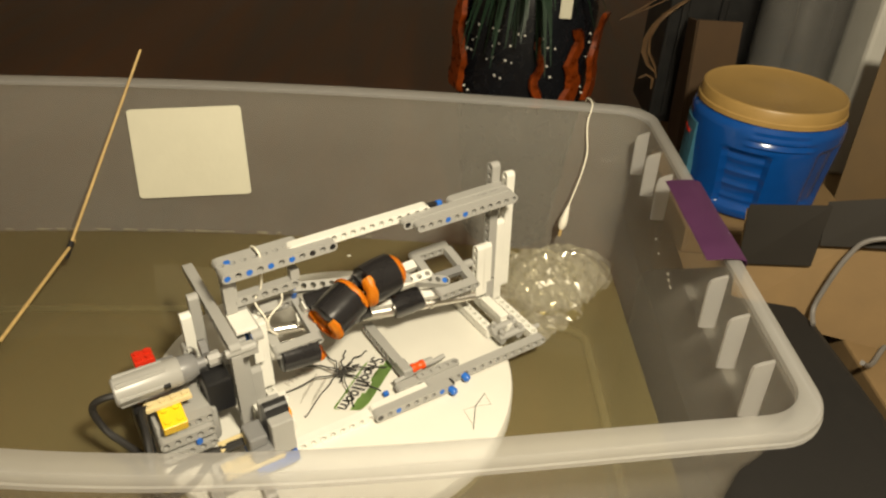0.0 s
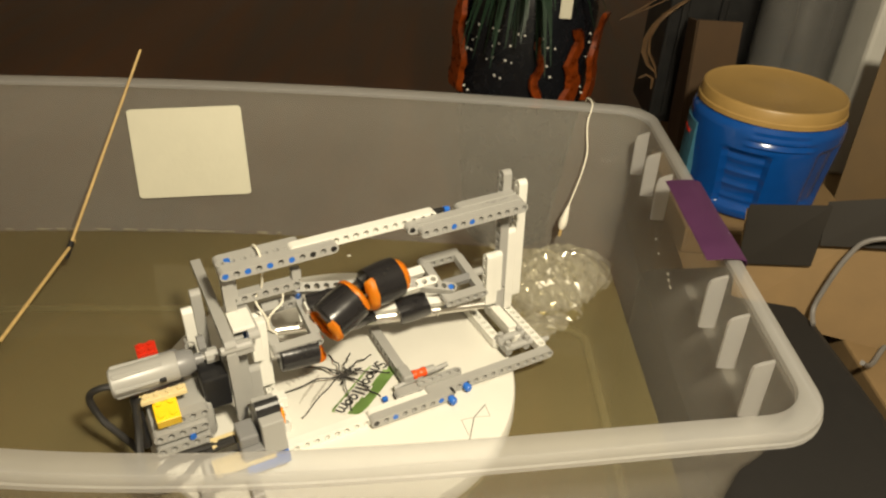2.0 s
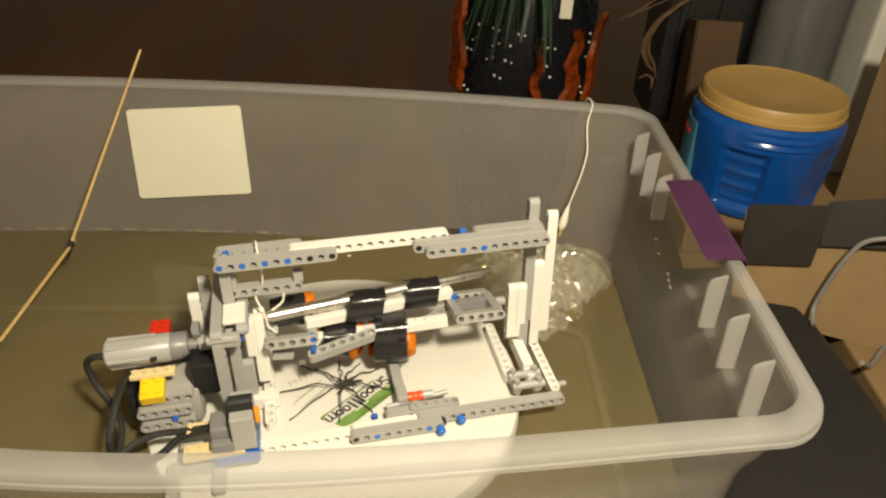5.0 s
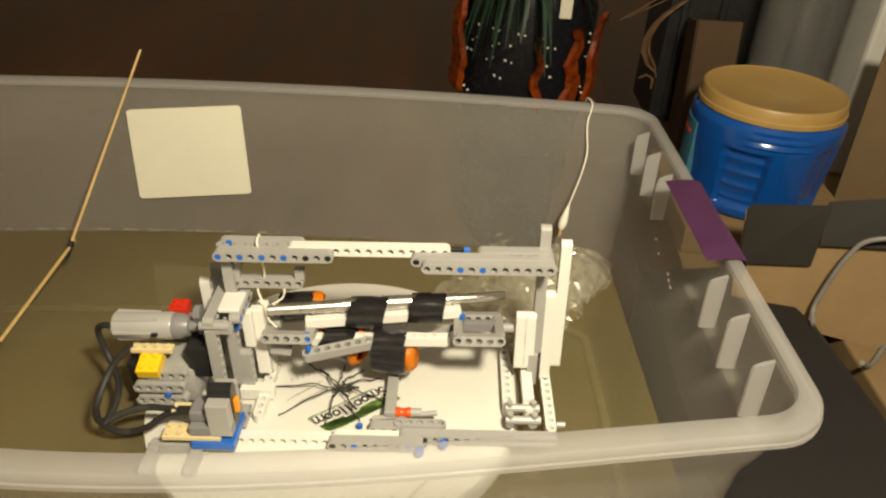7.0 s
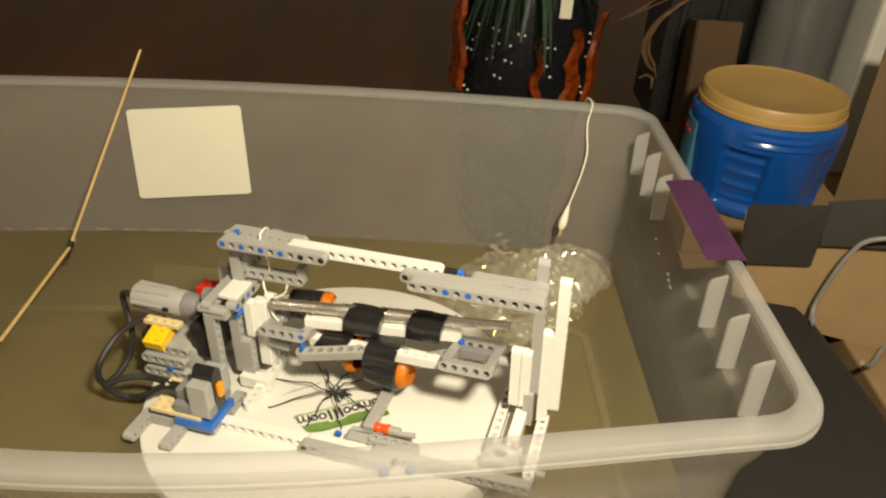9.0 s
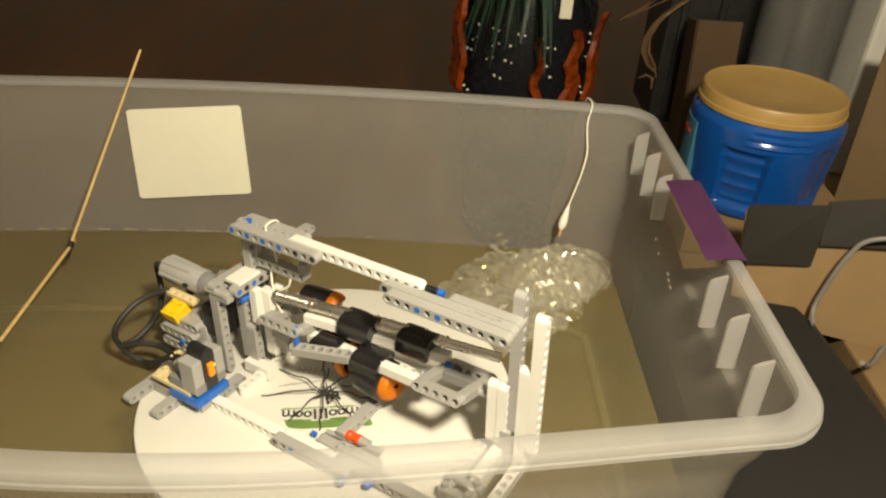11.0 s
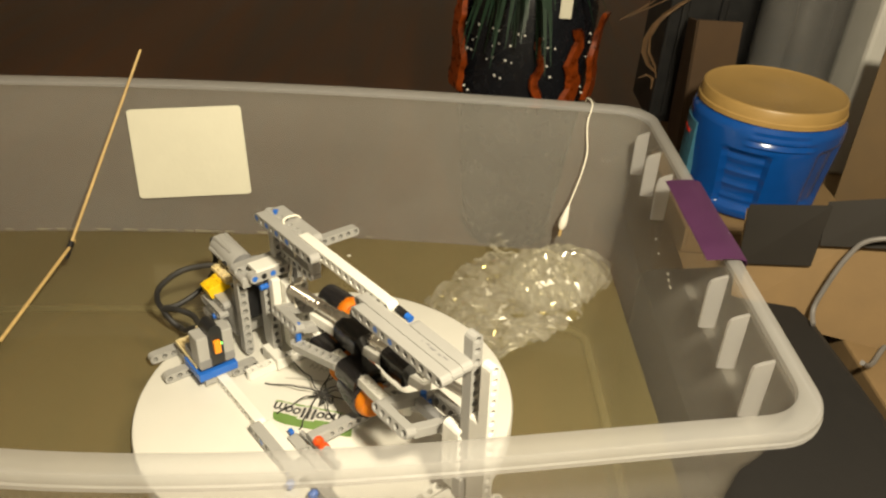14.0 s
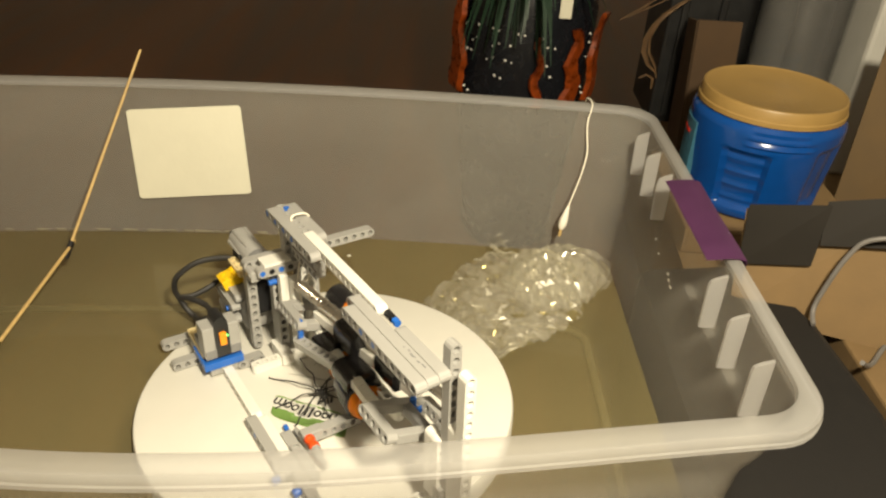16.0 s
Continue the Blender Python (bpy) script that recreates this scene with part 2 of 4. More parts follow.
def build_tote():
    tote = empty("storage_tote", "large milky clear plastic storage tote half filled with water", "storage tote")
    t = 0.0022
    lv = [
        (BED_Z - 0.004, 0.052, 0.040, 0.030), (BED_Z + 0.006, 0.046, 0.034, 0.034), (0.085, 0.028, 0.0225 - t, 0.034), (0.098, 0.027, 0.010, 0.034),
        (0.137, 0.016, 0.009, 0.034), (0.1412, 0.0014, 0.0012, 0.034), (0.1416, 0.0002, 0.0000, 0.034), (0.1442, 0.0002, 0.0000, 0.034), (0.1450, 0.0012, 0.0006, 0.033),
        (0.1486, 0.0016, 0.0010, 0.033), (0.1502, 0.0030, 0.0026, 0.032), (0.1508, 0.008, 0.006, 0.031), (0.1502, 0.0165, 0.010, 0.028), (0.1490, 0.0180, 0.0118, 0.027),
        (0.1460, 0.0185, 0.0125, 0.027), (0.100, 0.0275, 0.0140, 0.027),
        (0.0985, 0.0279, 0.0150, 0.027), (0.0975, 0.0281, 0.0215, 0.030), (0.092, 0.0287, 0.0228, 0.030), (BED_Z + 0.008, 0.048, 0.034, 0.030), (BED_Z, 0.054, 0.042, 0.028)]
    bm = bmesh.new()
    loops = [tote_loop(*l) for l in lv]
    loft(bm, loops[:6], True, False)
    loft(bm, loops[14:], False, True)
    part("body", bm, BIN, tote, smooth=True)
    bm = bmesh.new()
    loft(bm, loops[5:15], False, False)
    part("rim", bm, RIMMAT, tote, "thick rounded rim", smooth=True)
    # rounded bead where the walls meet the bottom
    bm = bmesh.new()
    ring = [Vector(p) for p in tote_loop(BED_Z + 0.0035, 0.0525, 0.0405, 0.030)]
    rows = []
    for i, p in enumerate(ring):
        way = (ring[(i + 1) % len(ring)] - ring[i - 1]).normalized()
        out = Vector((way.y, -way.x, 0))
        rows.append([bm.verts.new(p + 0.0042 * math.cos(a) * out + Vector((0, 0, 0.0034 * math.sin(a)))) for a in [2 * math.pi * k / 8 for k in range(8)]])
    for r0, r1 in zip(rows, rows[1:] + rows[:1]):
        for k in range(8):
            bm.faces.new((r0[k], r0[(k + 1) % 8], r1[(k + 1) % 8], r1[k]))
    part("bottom_bead", bm, FINMAT, tote, smooth=True)
    # upright fins in the stepped end
    for y in (0.3655, 0.4120, 0.4570, 0.6150, 0.6600, 0.7060):
        x1 = right_x(y) - 0.0136
        bm = bmesh.new()
        prof = [(x1 - 0.0112, 0.098), (x1 - 0.0122, 0.1345), (x1 - 0.0112, 0.1385), (x1 - 0.0085, 0.1405), (x1, 0.1440), (x1 + 0.001, 0.098)]
        loft(bm, [[(px, y - 0.0014, pz) for px, pz in prof], [(px, y + 0.0014, pz) for px, pz in prof]])
        part("fin", bm, FINMAT, tote)
    bm = bmesh.new()
    loop = tote_loop(WATER_Z, 0.0388, 0.0286, 0.030)
    bm.faces.new([bm.verts.new(p) for p in loop])
    water = thing("water", bm, WATER, "still murky yellowish water filling the tote", "water", kind="structure")
    if water.data.polygons[0].normal.z < 0:
        water.data.flip_normals()


build_tote()


def build_bench():
    """Low plain bench that carries the tote."""
    b = empty("low_bench", "plain dark wooden bench under the tote", "bench")
    bm = bmesh.new()
    box(bm, -0.575, 0.165, 0.33, 0.70, -0.134, -0.1145, 0.003)
    part("bench_top", bm, FLOORMAT, b)
    for x in (-0.54, 0.10):
        for y in (0.36, 0.64):
            bm = bmesh.new()
            box(bm, x, x + 0.035, y, y + 0.035, -0.30, -0.134, 0.002)
            part("leg", bm, FLOORMAT, b)


build_bench()


def wall_back_point(x, z):
    """A point on the inner face of the tote's back wall."""
    s = (z - 0.10) / (BED_Z - 0.10)
    return Vector((x, back_y(x) - 0.0275 - 0.022 * s - 0.002, z))


# ---- foam disc and machine ----
RAFT_ROWS = [
    (0.0, pose(-0.0863, 0.4895, 0, 0, -2.85, 33.60)),
    (0.5, pose(-0.0857, 0.4892, 0, 0, -2.85, 32.66)),
    (1.0, pose(-0.0853, 0.4885, 0, 0, -2.85, 31.71)),
    (1.5, pose(-0.0848, 0.4874, 0, 0, -2.85, 30.58)),
    (2.0, pose(-0.0842, 0.4869, 0, 0, -2.85, 28.89)),
    (2.5, pose(-0.0838, 0.4863, 0, 0, -2.85, 27.60)),
    (3.0, pose(-0.0834, 0.4858, 0, 0, -2.85, 25.72)),
    (3.5, pose(-0.0824, 0.4843, 0, 0, -2.85, 23.30)),
    (4.0, pose(-0.0813, 0.4814, 0, 0, -2.85, 20.23)),
    (6.5, pose(-0.0811, 0.4753, 0, 0, -2.85, 4.07)),
    (7.0, pose(-0.0814, 0.4740, 0, 0, -2.85, 0.37)),
    (7.5, pose(-0.0815, 0.4727, 0, 0, -2.85, -3.49)),
    (8.0, pose(-0.0818, 0.4717, 0, 0, -2.85, -7.12)),
    (8.5, pose(-0.0825, 0.4711, 0, 0, -2.85, -11.25)),
    (9.0, pose(-0.0831, 0.4698, 0, 0, -2.85, -14.95)),
    (11.5, pose(-0.0875, 0.4688, 0, 0, -2.85, -33.97)),
    (12.0, pose(-0.0876, 0.4681, 0, 0, -2.85, -37.44)),
    (12.5, pose(-0.0877, 0.4676, 0, 0, -2.85, -40.84)),
    (13.0, pose(-0.0866, 0.4661, 0, 0, -2.85, -44.69)),
    (13.5, pose(-0.0868, 0.4663, 0, 0, -2.85, -47.20)),
    (14.0, pose(-0.0870, 0.4664, 0, 0, -2.85, -49.40)),
    (14.5, pose(-0.0871, 0.4664, 0, 0, -2.85, -51.48)),
    (15.0, pose(-0.0868, 0.4667, 0, 0, -2.85, -53.20)),
    (15.5, pose(-0.0866, 0.4671, 0, 0, -2.85, -54.65)),
    (16.0, pose(-0.0865, 0.4677, 0, 0, -2.85, -55.51)),
]


OFFSET = Vector((0, 0, 0))


def P(x, y, z):
    """A point of the machine, from module counts to metres about the disc's centre, or about the rotor's axis while that is built."""
    return Vector(((x - 9.35) * M, (y - 0.85) * M, z * M)) - OFFSET


AX = {"x": Vector((1, 0, 0)), "y": Vector((0, 1, 0)), "z": Vector((0, 0, 1))}


def arm_mesh(bm, n, start, along, through_axis, width=0.497):
    """A rounded beam of n round holes, first hole at start (modules), running along, drilled through_axis."""
    a, w = Vector(along).normalized(), Vector(through_axis).normalized()
    s = w.cross(a).normalized()
    K, hr, hw = 12, 0.31, width
    def outline(i, ang):
        c, sn = math.cos(ang), math.sin(ang)
        left, right = i == 0, i == n - 1
        if (c < 0 and left) or (c > 0 and right):
            return (i + hw * c, hw * sn)
        k = 0.5 / abs(c) if abs(c) > abs(sn) - 0.01 else hw / abs(sn)
        return (i + k * c, max(-hw, min(hw, k * sn)))
    start = Vector(start)
    def at(u, v, d):
        return P(*(start + a * u + s * v + w * d))
    angs = [2 * math.pi * (k + 0.5) / K for k in range(K)]
    for i in range(n):
        o, h, hi = [], [], []
        for d in (-hw, hw):
            o.append([bm.verts.new(at(*outline(i, q), d)) for q in angs])
            h.append([bm.verts.new(at(i + hr * math.cos(q), hr * math.sin(q), d)) for q in angs])
        for k in range(K):
            j = (k + 1) % K
            bm.faces.new((o[0][k], o[0][j], h[0][j], h[0][k]))
            bm.faces.new((o[1][j], o[1][k], h[1][k], h[1][j]))
            bm.faces.new((h[0][k], h[0][j], h[1][j], h[1][k]))
            mid = (angs[k] + (math.pi / K)) % (2 * math.pi)
            inner = (math.cos(mid) > 0.75 and i < n - 1) or (math.cos(mid) < -0.75 and i > 0)
            if not inner:
                bm.faces.new((o[0][j], o[0][k], o[1][k], o[1][j]))


def arm(parent, n, start, along="x", drill="y", mat=None, name="beam"):
    bm = bmesh.new()
    d = AX[along] if isinstance(along, str) else Vector(along)
    w = AX[drill] if isinstance(drill, str) else Vector(drill)
    arm_mesh(bm, n, start, d, w)
    bmesh.ops.remove_doubles(bm, verts=bm.verts, dist=1e-5)
    return part(name, bm, mat or GREY, parent)


def pin(parent, at, axis="y", mat=None, length=0.5, name="pin"):
    """The visible end of a connector pin in a hole."""
    a = AX[axis]
    bm = bmesh.new()
    p = Vector(at)
    rod(bm, P(*(p - a * length)), P(*(p + a * length)), 0.30 * M, n=12)
    return part(name, bm, mat or BLACK, parent)


def mbox(parent, name, x0, x1, y0, y1, z0, z1, mat, bevel=0.06, label=""):
    bm = bmesh.new()
    a, b = P(x0, y0, z0), P(x1, y1, z1)
    box(bm, a.x, b.x, a.y, b.y, a.z, b.z, bevel * M)
    return part(name, bm, mat, parent, label)


def build_disc():
    bm = bmesh.new()
    R, h = 18.95 * M, 0.025
    turned(bm, (0, 0, -h), (0, 0, 1), [(0, R - 0.004), (0.0015, R - 0.001), (0.004, R), (h - 0.004, R), (h - 0.001, R - 0.0012), (h, R - 0.004)], n=96)
    d = thing("foam_disc", bm, FOAM, "round white craft foam disc floating on the water", "foam disc", smooth=True)
    return d


disc = build_disc()
machine = empty("toy_machine", "grey and white building-toy gantry machine standing on a foam disc", "toy machine")


def studs(bm, xs, ys, z):
    for x in xs:
        for y in ys:
            rod(bm, P(x, y, z), P(x, y, z + 0.21), 0.3 * M, n=12)


def brick(parent, name, x0, x1, y0, y1, z0, z1, mat, stud_rows=True, label="", m=None):
    """A studded toy brick or plate."""
    bm = bmesh.new()
    a, b = P(x0, y0, z0), P(x1, y1, z1)
    box(bm, a.x, b.x, a.y, b.y, a.z, b.z, 0.05 * M)
    if stud_rows:
        nx, ny = max(round(x1 - x0), 1), max(round(y1 - y0), 1)
        studs(bm, [x0 + (i + 0.5) * (x1 - x0) / nx for i in range(nx)], [y0 + (i + 0.5) * (y1 - y0) / ny for i in range(ny)], z1)
    if m:
        c = P((x0 + x1) / 2, (y0 + y1) / 2, (z0 + z1) / 2)
        for v in bm.verts:
            v.co = c + m @ (v.co - c)
    return part(name, bm, mat, parent, label)


def axle(parent, a, b, mat, r=0.26, name="axle", label=""):
    bm = bmesh.new()
    rod(bm, P(*a), P(*b), r * M, n=10)
    return part(name, bm, mat, parent, label, smooth=True)


def build_gantry():
    g = machine
    b = arm(g, 11, (0, 0, 16.6))
    for x, m in ((0, BLUE), (2, BLUE), (4, BLUE), (6, BLUE), (8, BLACK), (10, BLACK)):
        pin(b, (x, 0, 16.6), mat=m)
    b = arm(g, 7, (0, 1, 16.6), drill="z")
    pin(b, (0.6, 1.3, 16.6), "z", BLUE, 0.55)
    arm(g, 8, (0, 2, 16.6))
    arm(g, 15, (6.6, 1, 16.75), mat=WHITE)
    axle(g, (20.8, 1.4, 16.6), (22.15, 1.4, 16.55), BLACK, 0.34, "bush")
    axle(g, (22.3, 1.4, 16.6), (22.85, 1.4, 16.55), BLUE, 0.33, "bush")
    axle(g, (22.1, 1.4, 16.57), (22.35, 1.4, 16.57), BLACK, 0.2, "axle")
    b = arm(g, 13, (18, 0, 16.4))
    pin(b, (18, 0, 16.4)), pin(b, (30, 0, 16.4))
    b = arm(g, 12, (19, -1, 16.3))
    for x in (22, 24):
        pin(b, (x, -1, 16.3), mat=BLUE)
    b = arm(g, 7, (24, 1, 16.5))
    for k in range(6):
        mbox(b, "marking", 26.0 + k * 0.5, 26.12 + k * 0.5 + 0.2 * (k % 3), 0.02 + 0.1 * (k % 2), 0.16 + 0.08 * (k % 2), 16.90, 16.915, DGREY, 0)
    # string tied over the left end
    bm = bmesh.new()
    tube(bm, [P(3.2, 2.6, 17.0), P(3.3, 2.0, 17.5), P(3.4, 0.7, 17.45), P(3.5, 0.9, 16.0), P(3.4, 1.6, 13.2), P(2.6, 1.5, 11.8), P(3.2, 0.9, 10.0), P(3.3, 1.0, 8.4)], 0.11 * M, 6)
    part("string", bm, STRING, g, smooth=True)
    bm = bmesh.new()
    tube(bm, [P(5.2, 1.5, 12.2), P(5.0, 1.2, 11.0), P(3.6, 0.9, 10.0), P(3.4, 0.9, 8.6), P(4.1, 0.9, 7.6)], 0.11 * M, 6)
    part("string", bm, STRING, g, smooth=True)


def build_right_end():
    g = machine
    arm(g, 15, (29.75, 2.0, 4.6), along="z", drill="x")
    arm(g, 15, (31.75, 2.0, 3.0), along="z", drill="x", mat=WHITE)
    arm(g, 11, (30.75, 2.0, 1.3), along="z", drill="x", mat=WHITE)
    for x in (28.05, 28.97):
        arm(g, 7, (x, 1.6, 3.0), along="z", drill="x", mat=WHITE)
    mbox(g, "spacer", 28.9, 29.9, 1.1, 2.6, 0.6, 4.5, GREY)
    b = arm(g, 9, (26.9, -2.6, 0.7), along="y", drill="z", mat=WHITE)
    pin(b, (26.9, -2.6, 0.7), "z", GREY, 0.5)
    arm(g, 11, (30.9, -5.4, 0.6), along="y", drill="z", mat=WHITE)
    arm(g, 7, (28.9, -3.4, 1.2), along="y", drill="z", mat=WHITE)
    mbox(g, "bracket", 28.3, 29.4, -2.8, 1.4, 1.2, 2.3, WHITE)
    # grey connector block
    for x in (27.0, 29.2):
        axle(g, (x, -5.2, 1.1), (x, -2.9, 1.1), GREY, 0.42, "connector")
    for y in (-4.9, -3.3):
        axle(g, (26.6, y, 1.5), (29.9, y, 1.5), GREY, 0.42, "connector")
    for x, y in ((27.0, -4.9), (29.3, -4.9), (27.0, -3.3), (29.3, -3.3)):
        pin(g, (x, y, 1.6), "z", GREY, 0.75, "connector")
    axle(g, (31.5, -4.6, 0.7), (32.3, -4.6, 0.7), GREY, 0.3, "axle")


def build_base():
    g = machine
    b = arm(g, 9, (10.4, -7.6, 0.8), drill="y")
    pin(b, (10.4, -7.6, 0.8)), pin(b, (12.4, -7.6, 0.8), mat=BLUE), pin(b, (17.4, -7.6, 0.8), mat=BLUE)
    b = arm(g, 15, (16.9, -6.6, 0.8), drill="y")
    pin(b, (18.9, -7.2, 0.8))
    for x, y in ((18.4, -8.3), (20.6, -7.3)):
        bm = bmesh.new()
        turned(bm, P(x, y + 0.4, 0.75), (0.15, -1, -0.1), [(0, 0.3 * M), (0.002, 0.3 * M), (0.0022, 0.4 * M), (0.006, 0.42 * M), (0.0075, 0.3 * M)], n=14)
        part("pin", bm, BLUE, g, smooth=True)
    b = arm(g, 7, (14.0, -5.6, 0.8), drill="y")
    pin(b, (16.0, -5.6, 0.8), length=0.55), pin(b, (17.2, -5.6, 0.8), mat=GREY, length=0.55)
    arm(g, 5, (16.4, -5.6, 1.1), drill="z")
    b = arm(g, 9, (15.4, -3.6, 1.2), along="y", drill="x")
    pin(b, (15.4, -3.05, 1.4), "z", BLACK, 0.5)
    mbox(g, "connector", 14.9, 16.0, -4.7, -2.7, 0.7, 1.95, GREY, 0.15)
    bm = bmesh.new()
    turned(bm, P(16.0, -4.2, 1.5), (1, 0, 0), [(0, 0.5 * M), (0.003, 0.52 * M), (0.0038, 0.45 * M), (0.0082, 0.45 * M), (0.009, 0.52 * M), (0.012, 0.5 * M)], n=16)
    part("bush", bm, RED_ORANGE, g, "red-orange bush", smooth=True)
    axle(g, (17.5, -4.2, 1.5), (18.5, -4.2, 1.5), GREY, 0.45, "bush")
    axle(g, (13.8, -4.6, 1.0), (20.0, -4.2, 1.5), GREY, 0.26)
    # white studded-hole base beams
    arm(g, 15, (-4.4, -6.9, 0.5), mat=WHITE)
    arm(g, 7, (10.6, -6.6, 0.5), mat=WHITE)
    bm = bmesh.new()
    box(bm, *[c for a, b in zip(P(12.25, -5.3, 0.2), P(12.85, -4.85, 0.7)) for c in (a, b)], 0.1 * M)
    part("pin", bm, BLUE, g, "loose blue connector pin")


def build_left_end():
    g = machine
    # column under the gantry and lower beam
    arm(g, 5, (0.2, 1.2, 12.1), along="z", drill="x")
    b = arm(g, 7, (0.6, 1.8, 12.45))
    mbox(b, "upright", 6.3, 7.2, 1.4, 2.3, 12.9, 14.0, GREY)
    mbox(b, "upright", 0.2, 1.1, 1.3, 2.2, 12.9, 16.1, GREY)
    # long cross beam and its partner
    arm(g, 15, (-1.0, -2.8, 11.0), along="y", drill="x")
    b = arm(g, 5, (1.3, -2.2, 11.0), along="y", drill="x")
    for y, m in ((-2.2, BLUE), (-1.2, BLACK), (-0.2, BLUE), (0.8, BLACK)):
        pin(b, (1.3, y, 11.0), "x", m, 0.52)
    mbox(g, "plate", -0.4, 1.6, -1.9, 1.0, 11.35, 11.75, WHITE)
    axle(g, (-1.9, -2.9, 10.6), (0.8, -2.9, 10.6), GREY, 0.42, "connector")
    mbox(g, "bracket", -0.6, 1.0, -3.2, -2.3, 9.8, 10.9, GREY)
    # front and rear columns
    arm(g, 10, (-1.0, -2.7, 1.0), along="z", drill="x")
    arm(g, 9, (0.1, -0.4, 1.8), along="z", drill="x")
    pin(g, (0.9, -0.5, 9.2), "y", BLUE, 0.9)
    arm(g, 5, (1.1, -0.4, 1.4), along="z", drill="x")
    arm(g, 9, (2.6, 2.4, 1.2), along="z", drill="x", mat=WHITE)
    mbox(g, "panel", 1.75, 3.05, 0.35, 1.35, 2.0, 10.0, WHITE, 0.12)
    mbox(g, "panel", 1.2, 2.2, -0.6, 0.3, 6.2, 10.4, WHITE, 0.12)
    arm(g, 9, (2.6, -4.2, 0.55), along="y", drill="z", mat=WHITE)
    mbox(g, "bracket", 0.2, 3.6, -1.6, -0.4, 0.3, 1.6, WHITE)
    arm(g, 7, (-3.4, 4.2, 4.6), along="z", drill="x", mat=WHITE)
    arm(g, 9, (-2.3, 4.8, 4.0), along="z", drill="x")
    arm(g, 7, (-3.8, 4.2, 1.0), along="z", drill="y")
    mbox(g, "bracket", -4.2, 0.4, 3.0, 4.6, 0.3, 4.4, GREY)
    arm(g, 7, (-6.5, 5.4, 0.6), drill="y")
    brick(g, "brick", -8.6, -6.7, 5.6, 7.4, 4.9, 6.0, RED, label="red brick")
    mbox(g, "bracket", -8.4, -5.0, 4.9, 6.6, 0.4, 4.9, DGREY)
    # round motor
    motor = new("motor")
    motor.parent = g
    motor["label"] = "grey rounded toy motor with black cable"
    motor.location = Vector((-0.4, 0.9, -0.6)) * M
    bm = bmesh.new()
    turned(bm, P(-10.9, -1.1, 9.0), (1, 0, 0), [(0, 1.15 * M), (0.0012, 1.32 * M), (0.045, 1.36 * M), (0.0465, 1.26 * M)], n=28)
    part("housing", bm, GREY, motor, smooth=True)
    bm = bmesh.new()
    turned(bm, P(-5.1, -1.1, 9.0), (1, 0, 0), [(0, 1.28 * M), (0.006, 1.26 * M), (0.012, 0.95 * M), (0.0125, 0.55 * M), (0.018, 0.5 * M)], n=28)
    part("nose", bm, DGREY, motor, smooth=True)
    for a in (-60, 0, 60, 120, 180, 240):
        bm = bmesh.new()
        c, s = math.cos(radians(a)), math.sin(radians(a))
        rod(bm, P(-10.6, -1.1 + 1.28 * c, 9.0 + 1.28 * s), P(-6.4, -1.1 + 1.3 * c, 9.0 + 1.3 * s), 0.26 * M, 0.16 * M, n=8)
        part("rib", bm, GREY, motor, smooth=True)
    mbox(motor, "slot", -6.9, -6.3, -2.75, -2.3, 8.8, 9.15, BLACK, 0.05)
    axle(g, (-3.4, -0.2, 8.4), (-0.4, -0.2, 8.4), GREY, 0.3)
    axle(g, (-3.0, -0.2, 8.4), (-1.9, -0.2, 8.4), GREY, 0.75, "bush")
    bm = bmesh.new()
    turned(bm, P(-3.4, 0.2, 9.7), (1, 0, 0), [(0, 0.8 * M), (0.005, 0.8 * M)], n=8)
    part("gear", bm, DGREY, g)
    mbox(g, "bracket", -4.0, -1.6, -2.6, 1.2, 4.0, 7.6, BLACK, 0.2)
    # square motor below, with its plates
    bm = bmesh.new()
    box(bm, *[c for a, b in zip(P(-7.9, -5.2, 2.4), P(-2.2, -0.8, 6.7)) for c in (a, b)], 0.55 * M)
    motor2 = part("motor", bm, GREY, g, "grey square toy motor", smooth=True)
    motor2.location = Vector((-1.2, 2.3, -1.5)) * M
    mbox(motor2, "end_cap", -9.0, -8.1, -4.6, -1.2, 2.9, 6.9, BLACK, 0.3)
    for z in (3.7, 5.3):
        arm(motor2, 5, (-7.4, -5.9, z), drill="y")
    pin(motor2, (-4.6, -6.0, 4.6), mat=BLUE, length=0.6)
    arm(motor2, 4, (-6.2, -5.4, 6.4), drill="y")
    brick(g, "plate", -9.3, -5.3, -2.45, -1.45, 6.75, 7.2, TAN, label="tan plate")
    brick(g, "brick", -8.45, -6.35, -4.1, -1.7, 5.25, 6.4, YELLOW, label="yellow brick", m=pose(0, 0, 0, 18, 0, 0).to_3x3())
    # receiver with switch, on plates and feet
    brick(g, "plate", -2.3, 1.65, -9.2, -5.1, 1.2, 2.05, BLUE, False, "blue plate")
    brick(g, "plate", -5.0, 0.4, -9.0, -7.2, 2.06, 2.5, TAN, label="tan plate")
    brick(g, "plate", -4.6, -1.8, -6.8, -5.6, 3.2, 3.6, TAN, label="tan plate")
    rec = mbox(g, "switch_box", -2.4, 1.6, -8.9, -5.2, 2.52, 3.6, DGREY, 0.12, "dark grey switch box")
    mbox(rec, "block", -2.4, -0.7, -8.2, -5.8, 3.6, 4.8, DGREY, 0.2)
    mbox(rec, "upright", -0.5, 1.55, -8.95, -7.75, 2.6, 6.3, GREY, 0.12)
    mbox(rec, "upright", -0.5, 1.55, -6.3, -5.15, 2.6, 6.3, GREY, 0.12)
    bm = bmesh.new()
